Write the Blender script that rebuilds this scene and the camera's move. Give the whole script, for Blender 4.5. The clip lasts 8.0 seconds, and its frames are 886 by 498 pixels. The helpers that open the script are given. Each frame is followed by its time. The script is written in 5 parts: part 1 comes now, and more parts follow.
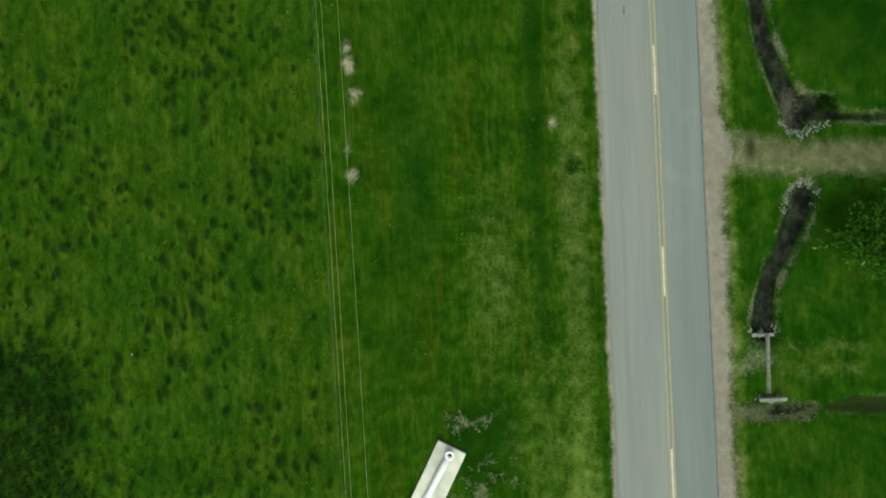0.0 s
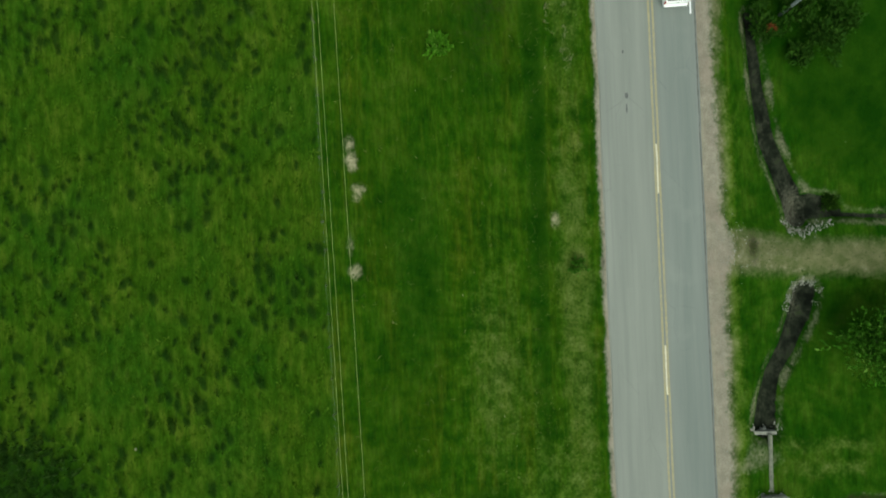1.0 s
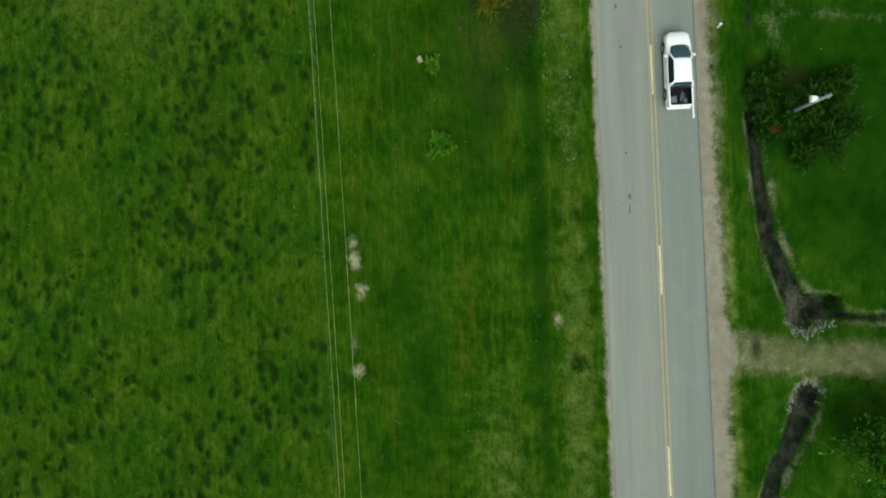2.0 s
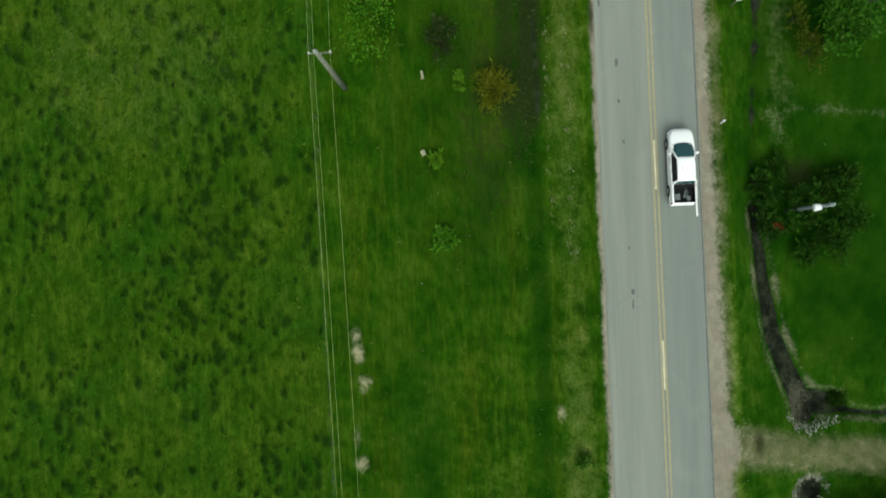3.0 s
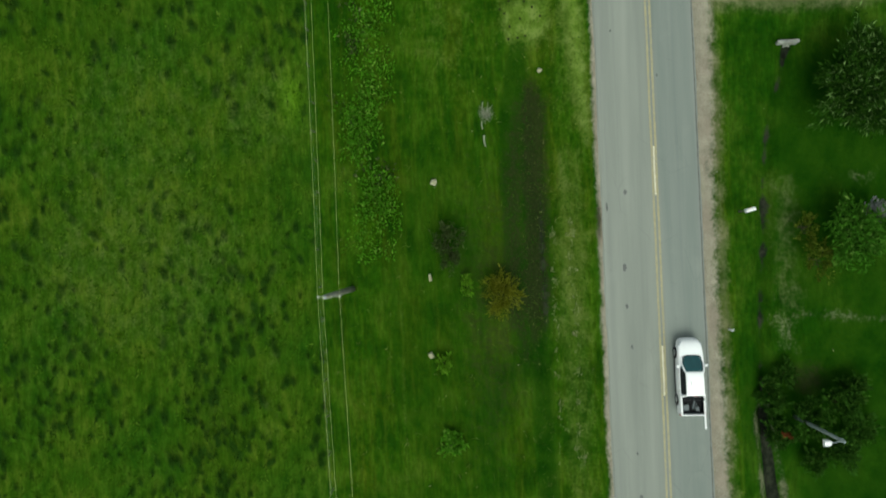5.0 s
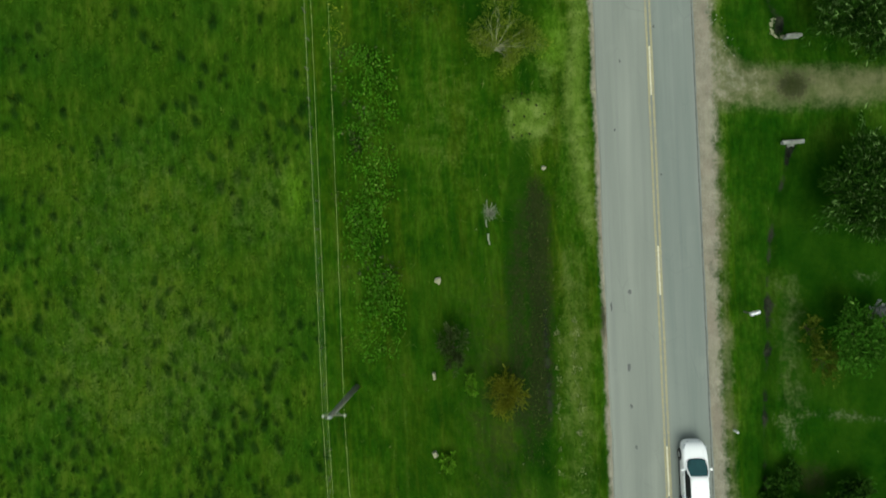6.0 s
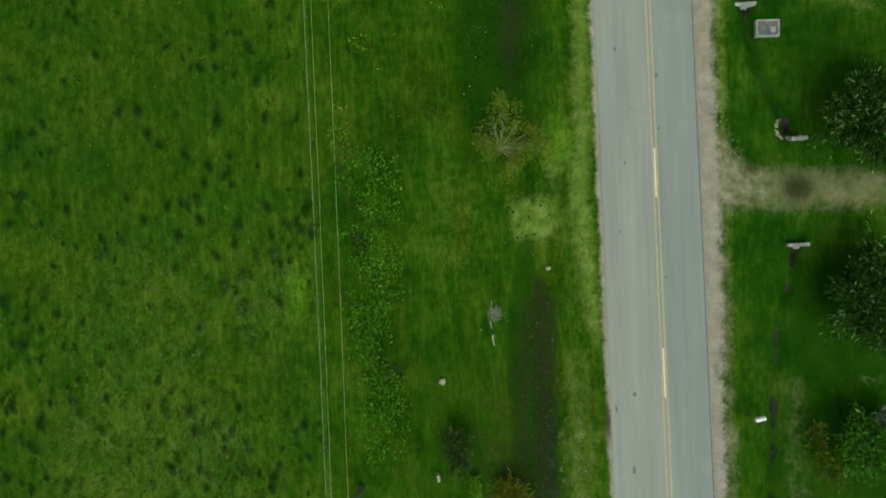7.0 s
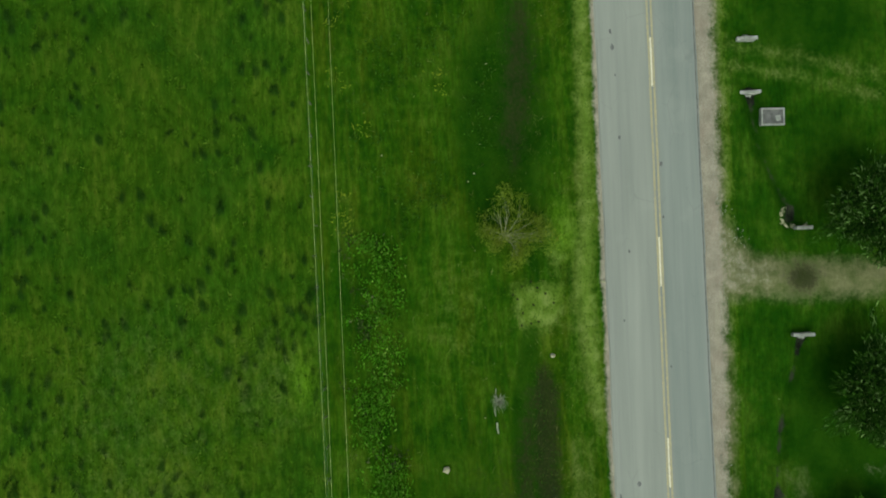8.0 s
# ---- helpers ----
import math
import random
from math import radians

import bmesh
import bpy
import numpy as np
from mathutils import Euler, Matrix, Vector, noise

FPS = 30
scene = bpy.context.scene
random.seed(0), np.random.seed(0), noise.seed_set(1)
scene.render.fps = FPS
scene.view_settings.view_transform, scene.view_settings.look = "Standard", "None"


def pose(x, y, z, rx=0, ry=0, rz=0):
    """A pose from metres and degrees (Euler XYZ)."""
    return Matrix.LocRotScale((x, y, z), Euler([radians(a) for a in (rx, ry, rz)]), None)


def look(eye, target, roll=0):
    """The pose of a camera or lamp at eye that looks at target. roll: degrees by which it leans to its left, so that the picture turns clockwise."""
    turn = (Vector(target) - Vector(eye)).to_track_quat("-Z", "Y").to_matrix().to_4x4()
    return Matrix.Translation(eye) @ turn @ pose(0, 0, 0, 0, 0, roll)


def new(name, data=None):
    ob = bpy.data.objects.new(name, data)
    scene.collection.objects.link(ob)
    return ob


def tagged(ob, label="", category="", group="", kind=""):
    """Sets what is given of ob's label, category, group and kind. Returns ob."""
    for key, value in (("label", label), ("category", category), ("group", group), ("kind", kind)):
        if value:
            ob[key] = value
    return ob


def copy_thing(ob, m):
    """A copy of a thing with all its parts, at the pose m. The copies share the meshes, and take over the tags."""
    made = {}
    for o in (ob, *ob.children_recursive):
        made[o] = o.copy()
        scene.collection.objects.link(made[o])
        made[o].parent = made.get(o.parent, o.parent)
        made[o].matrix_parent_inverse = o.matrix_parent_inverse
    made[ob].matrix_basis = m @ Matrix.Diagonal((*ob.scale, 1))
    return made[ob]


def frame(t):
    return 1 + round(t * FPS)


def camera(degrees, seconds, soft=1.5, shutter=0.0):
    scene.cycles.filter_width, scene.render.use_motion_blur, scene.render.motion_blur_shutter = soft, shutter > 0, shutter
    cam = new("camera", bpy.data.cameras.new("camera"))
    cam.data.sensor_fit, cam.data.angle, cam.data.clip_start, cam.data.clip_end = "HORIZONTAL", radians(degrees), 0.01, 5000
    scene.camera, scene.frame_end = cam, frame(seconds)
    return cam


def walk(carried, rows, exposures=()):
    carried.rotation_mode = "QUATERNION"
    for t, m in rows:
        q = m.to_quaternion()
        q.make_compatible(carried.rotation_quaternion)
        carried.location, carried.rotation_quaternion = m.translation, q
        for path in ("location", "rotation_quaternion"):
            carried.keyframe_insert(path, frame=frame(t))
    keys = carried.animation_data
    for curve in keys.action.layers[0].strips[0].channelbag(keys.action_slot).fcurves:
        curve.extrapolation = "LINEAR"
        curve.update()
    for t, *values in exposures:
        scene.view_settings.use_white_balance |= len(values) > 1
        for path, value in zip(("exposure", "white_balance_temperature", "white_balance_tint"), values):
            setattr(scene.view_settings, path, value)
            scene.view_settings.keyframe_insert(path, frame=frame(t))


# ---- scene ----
cam = camera(72.0, 8.0, soft=1.75, shutter=0.4)
# seconds, eye x y z; the camera hangs level and keeps its bearing all along the flight
TURN = (0.361, 2.771, -92.384)
ROWS = [
    (0.0, -0.252, 11.997, 39.186),
    (0.5, 3.009, 11.961, 39.245),
    (1.0, 6.008, 11.929, 39.297),
    (1.5, 9.240, 11.900, 39.344),
    (2.8, 17.294, 11.845, 39.439),
    (3.0, 18.497, 11.839, 39.451),
    (3.5, 21.787, 11.826, 39.475),
    (4.0, 24.871, 11.817, 39.493),
    (4.5, 28.230, 11.812, 39.506),
    (5.8, 36.780, 11.817, 39.511),
    (6.0, 38.013, 11.820, 39.509),
    (6.5, 41.414, 11.830, 39.499),
    (7.0, 44.546, 11.844, 39.483),
    (7.5, 47.465, 11.862, 39.461),
    (8.0, 50.223, 11.884, 39.433),
]
walk(cam, [(t, pose(x, y, z, *TURN)) for t, x, y, z in ROWS], exposures=[(0.0, 0.2, 6500, -5.0), (8.0, 0.2, 6500, -5.0)])

# ---- light: a bright overcast day ----
SUN_UP, SUN_TURN = 54, 262
world = bpy.data.worlds.new("overcast_sky")
scene.world = world
world.use_nodes = True
wn = world.node_tree
sky = wn.nodes.new("ShaderNodeTexSky")
sky.sky_type = "NISHITA"
sky.sun_disc = False
sky.sun_elevation = radians(SUN_UP)
sky.sun_rotation = radians(SUN_TURN)
sky.dust_density = 4.0
soft_sky = wn.nodes.new("ShaderNodeHueSaturation")
soft_sky.inputs["Saturation"].default_value = 0.35
wn.links.new(sky.outputs[0], soft_sky.inputs["Color"])
wn.links.new(soft_sky.outputs[0], wn.nodes["Background"].inputs["Color"])
wn.nodes["Background"].inputs["Strength"].default_value = 0.145

sun_lamp = bpy.data.lights.new("sun", "SUN")
sun_lamp.energy = 1.15
sun_lamp.angle = radians(50)
sun_lamp.color = (1.0, 0.97, 0.92)
sun = new("sun", sun_lamp)
SUN_DIR = Vector((math.sin(radians(SUN_TURN)) * math.cos(radians(SUN_UP)), math.cos(radians(SUN_TURN)) * math.cos(radians(SUN_UP)), math.sin(radians(SUN_UP))))
sun.matrix_world = look(SUN_DIR * 80, (0, 0, 0))



# ---- material helpers ----
class Mat:
    """A node material with a Principled surface and short ways to add nodes."""

    def __init__(self, name, rough=0.85, metal=0.0, spec=0.3):
        self.m = bpy.data.materials.new(name)
        self.m.use_nodes = True
        self.t = self.m.node_tree
        self.b = self.t.nodes["Principled BSDF"]
        self.b.inputs["Roughness"].default_value = rough
        self.b.inputs["Metallic"].default_value = metal
        self.b.inputs["Specular IOR Level"].default_value = spec
        self.pos = self.t.nodes.new("ShaderNodeTexCoord").outputs["Object"]

    def put(self, socket, value):
        if isinstance(value, bpy.types.NodeSocket):
            self.t.links.new(value, socket)
        elif isinstance(value, tuple) and len(value) == 3 and socket.type == "RGBA":
            socket.default_value = (*value, 1)
        else:
            socket.default_value = value

    def node(self, kind, **inputs):
        n = self.t.nodes.new(kind)
        for k, v in inputs.items():
            self.put(n.inputs[k], v)
        return n

    def scaled(self, sx, sy, sz, src=None):
        n = self.t.nodes.new("ShaderNodeMapping")
        self.t.links.new(src or self.pos, n.inputs["Vector"])
        n.inputs["Scale"].default_value = (sx, sy, sz)
        return n.outputs[0]

    def noise(self, scale, detail=4.0, rough=0.55, vec=None, distort=0.0):
        n = self.node("ShaderNodeTexNoise", Vector=vec or self.pos, Scale=scale, Detail=detail, Roughness=rough, Distortion=distort)
        return n.outputs["Fac"]

    def math(self, op, a, b=0.0, c=None):
        n = self.t.nodes.new("ShaderNodeMath")
        n.operation = op
        self.put(n.inputs[0], a)
        self.put(n.inputs[1], b)
        if c is not None:
            self.put(n.inputs[2], c)
        return n.outputs[0]

    def ramp(self, fac, *stops):
        n = self.t.nodes.new("ShaderNodeValToRGB")
        self.t.links.new(fac, n.inputs[0])
        e = n.color_ramp.elements
        while len(e) < len(stops):
            e.new(0.5)
        for el, (p, c) in zip(e, stops):
            el.position = p
            el.color = (c, c, c, 1) if isinstance(c, (int, float)) else (*c, 1)
        return n.outputs[0]

    def mix(self, fac, a, b, how="MIX"):
        n = self.t.nodes.new("ShaderNodeMixRGB")
        n.blend_type = how
        self.put(n.inputs[0], fac)
        self.put(n.inputs[1], a)
        self.put(n.inputs[2], b)
        return n.outputs[0]

    def step(self, value, lo, hi):
        n = self.t.nodes.new("ShaderNodeMapRange")
        n.interpolation_type = "SMOOTHSTEP"
        self.put(n.inputs["Value"], value)
        n.inputs["From Min"].default_value = lo
        n.inputs["From Max"].default_value = hi
        return n.outputs[0]

    def attr(self, name):
        n = self.t.nodes.new("ShaderNodeAttribute")
        n.attribute_name = name
        s = self.t.nodes.new("ShaderNodeSeparateColor")
        self.t.links.new(n.outputs["Color"], s.inputs[0])
        return (*s.outputs[0:3], n.outputs["Alpha"])

    def island(self):
        return self.t.nodes.new("ShaderNodeNewGeometry").outputs["Random Per Island"]

    def done(self, color=None, bump=None, strength=0.4, dist=0.02, rough=None):
        if color is not None:
            self.put(self.b.inputs["Base Color"], color)
        if rough is not None:
            self.put(self.b.inputs["Roughness"], rough)
        if bump is not None:
            n = self.node("ShaderNodeBump", Height=bump, Strength=strength, Distance=dist)
            self.t.links.new(n.outputs[0], self.b.inputs["Normal"])
        return self.m


def plain(name, color, vary=0.12, scale=6.0, rough=0.7, metal=0.0, spec=0.12, bump=0.15, dist=0.01):
    """A surface of one colour with stains at two scales and fine relief."""
    k = Mat(name, rough, metal, spec)
    n = k.noise(scale)
    fine = k.noise(scale * 9)
    dark = tuple(c * (1 - 2 * vary) for c in color)
    light = tuple(min(1, c * (1 + vary)) for c in color)
    c = k.mix(k.math("MULTIPLY", fine, 0.35), k.ramp(n, (0.3, dark), (0.62, color), (0.8, light)), dark)
    return k.done(c, fine, bump, dist)


def foliage(name, dark, mid, light, rough=0.6):
    """Leaves and blades: each one differs a little in tone."""
    k = Mat(name, rough, 0, 0.02)
    r = k.island()
    c = k.ramp(r, (0.0, dark), (0.5, mid), (0.85, mid), (1.0, light))
    big = k.noise(0.7, 3)
    c = k.mix(k.step(big, 0.35, 0.7), c, k.mix(1.0, c, (0.72, 0.75, 0.7), "MULTIPLY"))
    k.done(c, k.noise(30), 0.2, 0.01)
    glow = k.node("ShaderNodeBsdfTranslucent", Color=c)
    both = k.t.nodes.new("ShaderNodeMixShader")
    both.inputs[0].default_value = 0.38
    k.t.links.new(k.b.outputs[0], both.inputs[1])
    k.t.links.new(glow.outputs[0], both.inputs[2])
    k.t.links.new(both.outputs[0], k.t.nodes["Material Output"].inputs["Surface"])
    return k.m


# ---- materials ----
def ground_material():
    k = Mat("grass_and_soil", 0.97, 0, 0.0)
    gravel, wet, bank, field = k.attr("soil_a")
    bare, dry, lush, mud = k.attr("soil_b")
    rank_shade, worn, pale, silt = k.attr("soil_c")
    n0, n1, n2 = k.noise(0.07, 3), k.noise(0.32, 5), k.noise(1.3, 5, 0.6)
    n3, n4 = k.noise(5.0, 4, 0.6), k.noise(22, 3, 0.6)
    streak = k.noise(1.0, 4, 0.6, k.scaled(0.25, 2.2, 1))
    mott = k.math("ADD", k.math("MULTIPLY", n1, 0.55), k.math("MULTIPLY", n2, 0.45))
    verge = k.ramp(mott, (0.39, (0.0112, 0.0428, 0.0023)), (0.48, (0.0209, 0.0632, 0.0028)), (0.56, (0.0335, 0.0791, 0.0047)), (0.66, (0.0539, 0.0986, 0.0093)))
    verge = k.mix(k.math("MULTIPLY", k.step(streak, 0.46, 0.72), 0.38), verge, (0.066, 0.108, 0.009))
    verge = k.mix(k.math("MULTIPLY", k.step(streak, 0.5, 0.3), 0.32), verge, (0.018, 0.062, 0.004))
    combed = k.noise(1.0, 3, 0.55, k.scaled(0.55, 2.0, 1))
    blend = k.math("ADD", k.math("MULTIPLY", n1, 0.45), k.math("MULTIPLY", combed, 0.55))
    pasture = k.ramp(blend, (0.36, (0.0166, 0.0524, 0.0033)), (0.46, (0.0267, 0.0708, 0.0042)), (0.54, (0.0377, 0.0837, 0.0057)), (0.64, (0.0589, 0.1049, 0.0092)))
    hue = k.noise(0.16, 3, 0.5)
    pasture = k.mix(k.math("MULTIPLY", k.step(hue, 0.42, 0.62), 0.45), pasture, k.mix(1.0, pasture, (1.22, 1.04, 1.0), "MULTIPLY"))
    pasture = k.mix(k.math("MULTIPLY", k.step(hue, 0.52, 0.34), 0.5), pasture, k.mix(1.0, pasture, (0.80, 0.96, 1.1), "MULTIPLY"))
    # blades and small clumps lie along the field: fine streaks, dark clumps, pale flecks
    comb = k.noise(1.0, 5, 0.68, k.scaled(1.7, 6.0, 1))
    ragged = k.math("MULTIPLY", k.math("SUBTRACT", n3, 0.5), 0.5)
    pasture = k.mix(1.0, pasture, k.ramp(comb, (0.30, 0.80), (0.5, 1.0), (0.72, 1.26)), "MULTIPLY")
    tuft, thick, fresh, _ = k.attr("tussock")
    clump = k.node("ShaderNodeTexVoronoi", Vector=k.scaled(1.15, 2.1, 1), Scale=1.0)
    pick = k.t.nodes.new("ShaderNodeSeparateColor")
    k.t.links.new(clump.outputs["Color"], pick.inputs[0])
    reach = k.math("SUBTRACT", k.math("ADD", k.math("MULTIPLY", pick.outputs[0], 0.30), k.math("ADD", 0.06, ragged)), clump.outputs["Distance"])
    dots = k.math("MULTIPLY", k.step(reach, -0.02, 0.14), k.step(k.math("ADD", k.math("ADD", pick.outputs[1], k.math("MULTIPLY", thick, 0.4)), k.math("MULTIPLY", k.math("SUBTRACT", n1, 0.5), 1.0)), 0.68, 0.84))
    pasture = k.mix(k.math("MULTIPLY", dots, 0.46), pasture, k.mix(1.0, pasture, (0.36, 0.48, 0.66), "MULTIPLY"))
    chip = k.node("ShaderNodeTexVoronoi", Vector=k.scaled(2.3, 5.2, 1), Scale=1.0)
    pick2 = k.t.nodes.new("ShaderNodeSeparateColor")
    k.t.links.new(chip.outputs["Color"], pick2.inputs[0])
    chips = k.math("MULTIPLY", k.step(chip.outputs["Distance"], 0.42, 0.14), k.step(pick2.outputs[1], 0.80, 0.9))
    pasture = k.mix(k.math("MULTIPLY", chips, 0.55), pasture, k.mix(1.0, pasture, (1.9, 1.65, 1.6), "MULTIPLY"))
    ribs = k.noise(1.0, 5, 0.65, k.scaled(1.1, 4.5, 1))
    tone = k.ramp(ribs, (0.32, 0.74), (0.5, 1.0), (0.70, 1.28))
    verge = k.mix(1.0, verge, tone, "MULTIPLY")
    warm = k.noise(1.0, 3, 0.5, k.scaled(0.10, 0.45, 1))
    verge = k.mix(k.math("MULTIPLY", k.step(warm, 0.48, 0.66), 0.5), verge, k.mix(1.0, verge, (1.4, 0.95, 1.0), "MULTIPLY"))
    lawn = k.ramp(mott, (0.39, (0.0103, 0.0430, 0.0022)), (0.5, (0.0198, 0.0611, 0.0034)), (0.62, (0.0387, 0.0817, 0.0069)))
    lawn = k.mix(1.0, lawn, tone, "MULTIPLY")
    rag = k.math("MULTIPLY", k.math("SUBTRACT", k.math("ADD", k.math("MULTIPLY", n2, 0.5), k.math("MULTIPLY", n3, 0.5)), 0.5), 1.3)

    def edge(mask, lo=0.35, hi=0.65, ragged=1.0):
        return k.step(k.math("ADD", mask, k.math("MULTIPLY", rag, ragged)), lo, hi)

    c = k.mix(edge(field, 0.4, 0.6, 0.5), verge, pasture)
    c = k.mix(edge(lush, 0.35, 0.65, 0.5), c, lawn)
    # dark green of rank grass, also puts tree shade into the lawn's colour
    rank_shade_c = k.ramp(mott, (0.4, (0.007, 0.033, 0.0018)), (0.6, (0.016, 0.052, 0.003)))
    c = k.mix(k.math("MULTIPLY", edge(rank_shade, 0.25, 0.9, 0.7), 0.85), c, rank_shade_c)
    # large tone changes and fine tufts
    c = k.mix(k.math("MULTIPLY", k.step(n0, 0.42, 0.62), 0.4), c, k.mix(1.0, c, (0.72, 0.9, 0.8), "MULTIPLY"))
    c = k.mix(k.step(n3, 0.36, 0.66), k.mix(1.0, c, (0.88, 0.90, 0.86), "MULTIPLY"), c)
    c = k.mix(k.math("MULTIPLY", k.step(n4, 0.5, 0.8), 0.3), c, k.mix(1.0, c, (1.5, 1.35, 1.5), "MULTIPLY"))
    shaggy = k.math("ADD", k.math("MULTIPLY", k.math("SUBTRACT", comb, 0.5), 1.5), k.math("MULTIPLY", k.math("SUBTRACT", n3, 0.5), 0.5))
    spot = k.math("MULTIPLY", k.step(k.math("ADD", tuft, shaggy), 0.22, 0.8), k.step(tuft, 0.04, 0.2))
    c = k.mix(k.math("MULTIPLY", spot, 0.82), c, k.ramp(n2, (0.35, (0.0060, 0.021, 0.0030)), (0.65, (0.012, 0.036, 0.0045))))
    straw = k.ramp(k.math("ADD", k.math("MULTIPLY", n2, 0.65), k.math("MULTIPLY", n3, 0.35)), (0.36, (0.056, 0.100, 0.013)), (0.5, (0.086, 0.130, 0.023)), (0.64, (0.128, 0.164, 0.042)))
    c = k.mix(k.math("MULTIPLY", edge(dry, 0.25, 0.95, 0.8), 0.8), c, straw)
    young = k.ramp(comb, (0.32, (0.044, 0.115, 0.004)), (0.5, (0.072, 0.165, 0.007)), (0.7, (0.105, 0.205, 0.014)))
    c = k.mix(k.math("MULTIPLY", edge(fresh, 0.2, 0.9, 0.6), 0.9), c, young)
    pale_c = k.ramp(k.math("ADD", k.math("MULTIPLY", n2, 0.6), k.math("MULTIPLY", n1, 0.4)), (0.38, (0.078, 0.150, 0.014)), (0.5, (0.112, 0.185, 0.024)), (0.62, (0.155, 0.220, 0.048)))
    c = k.mix(k.math("MULTIPLY", edge(pale, 0.2, 0.95, 0.7), 0.9), c, pale_c)
    tan = k.ramp(n2, (0.35, (0.092, 0.110, 0.040)), (0.65, (0.160, 0.158, 0.082)))
    c = k.mix(k.math("MULTIPLY", edge(worn, 0.2, 0.9, 0.8), 0.85), c, tan)
    bank_c = k.ramp(n3, (0.3, (0.090, 0.102, 0.048)), (0.7, (0.180, 0.185, 0.115)))
    c = k.mix(k.math("MULTIPLY", edge(bank, 0.3, 0.9, 1.1), 0.85), c, bank_c)
    sand = k.ramp(n2, (0.3, (0.21, 0.205, 0.115)), (0.7, (0.36, 0.335, 0.215)))
    c = k.mix(edge(bare, 0.3, 0.85, 0.8), c, sand)
    stone = k.node("ShaderNodeTexVoronoi", Vector=k.pos, Scale=38.0)
    grit = k.ramp(k.math("ADD", k.math("MULTIPLY", stone.outputs["Color"], 0.5), k.math("MULTIPLY", n2, 0.5)),
                  (0.25, (0.178, 0.165, 0.123)), (0.5, (0.244, 0.228, 0.174)), (0.8, (0.33, 0.308, 0.236)))
    grit = k.mix(k.math("MULTIPLY", k.step(n1, 0.46, 0.62), 0.5), grit, (0.225, 0.188, 0.145))
    grit = k.mix(1.0, grit, k.ramp(n2, (0.34, 0.9), (0.5, 0.97), (0.66, 1.05)), "MULTIPLY")
    grit = k.mix(k.math("MULTIPLY", k.step(streak, 0.48, 0.7), 0.35), grit, (0.30, 0.29, 0.205))
    c = k.mix(edge(gravel, 0.28, 0.85, 1.05), c, grit)
    brown = k.ramp(n3, (0.3, (0.012, 0.020, 0.005)), (0.7, (0.027, 0.031, 0.012)))
    c = k.mix(k.math("MULTIPLY", k.math("MULTIPLY", edge(mud, 0.3, 0.8, 1.0), k.step(mud, 0.03, 0.2)), 0.85), c, brown)
    black = k.ramp(k.math("ADD", k.math("MULTIPLY", n3, 0.2), k.math("MULTIPLY", n2, 0.8)), (0.38, (0.008, 0.010, 0.007)), (0.5, (0.016, 0.020, 0.013)), (0.58, (0.031, 0.035, 0.023)), (0.66, (0.026, 0.040, 0.015)))
    silted = k.ramp(n3, (0.3, (0.040, 0.042, 0.028)), (0.55, (0.076, 0.078, 0.054)), (0.75, (0.138, 0.138, 0.100)))
    black = k.mix(edge(silt, 0.25, 0.85, 1.0), black, silted)
    wetness = edge(wet, 0.35, 0.6, 0.7)
    c = k.mix(wetness, c, black)
    rough = k.math("SUBTRACT", 0.97, k.math("MULTIPLY", wetness, 0.35))
    h = k.math("ADD", k.math("MULTIPLY", n3, 0.7), k.math("MULTIPLY", n4, 0.3))
    return k.done(c, h, 0.8, 0.12, rough)


def asphalt_material():
    k = Mat("worn_asphalt", 0.85, 0, 0.25)
    x, y, _ = k.t.nodes.new("ShaderNodeSeparateXYZ").outputs
    k.t.links.new(k.pos, x.node.inputs[0])
    long = k.noise(1.0, 4, 0.6, k.scaled(0.05, 0.9, 1))
    tracks = k.noise(1.0, 2, 0.5, k.scaled(0.012, 2.6, 1))
    n1, n2, grain = k.noise(0.35, 4), k.noise(2.5, 5, 0.65), k.noise(60, 2)
    old = k.ramp(long, (0.3, (0.193, 0.211, 0.184)), (0.7, (0.257, 0.277, 0.238)))
    newer = k.ramp(long, (0.3, (0.158, 0.185, 0.165)), (0.7, (0.214, 0.239, 0.212)))
    c = k.mix(k.step(y, 0.4, 0.0), old, newer)
    c = k.mix(k.math("MULTIPLY", k.step(tracks, 0.5, 0.75), 0.2), c, (0.14, 0.155, 0.15))
    c = k.mix(k.math("MULTIPLY", k.step(n1, 0.55, 0.75), 0.25), c, (0.275, 0.298, 0.258))
    c = k.mix(k.math("MULTIPLY", k.step(n2, 0.62, 0.8), 0.35), c, (0.12, 0.125, 0.12))
    crack = k.node("ShaderNodeTexVoronoi", Vector=k.scaled(0.28, 0.55, 1, k.node("ShaderNodeVectorMath", **{"Vector": k.pos}).outputs[0]), Scale=1.0)
    crack.feature = "DISTANCE_TO_EDGE"
    line = k.math("MULTIPLY", k.step(crack.outputs["Distance"], 0.012, 0.0), k.step(n1, 0.5, 0.6))
    c = k.mix(k.math("MULTIPLY", line, 0.2), c, (0.08, 0.085, 0.085))
    c = k.mix(k.math("MULTIPLY", grain, 0.35), c, k.mix(1.0, c, (0.7, 0.7, 0.7), "MULTIPLY"))
    return k.done(c, grain, 0.3, 0.004)


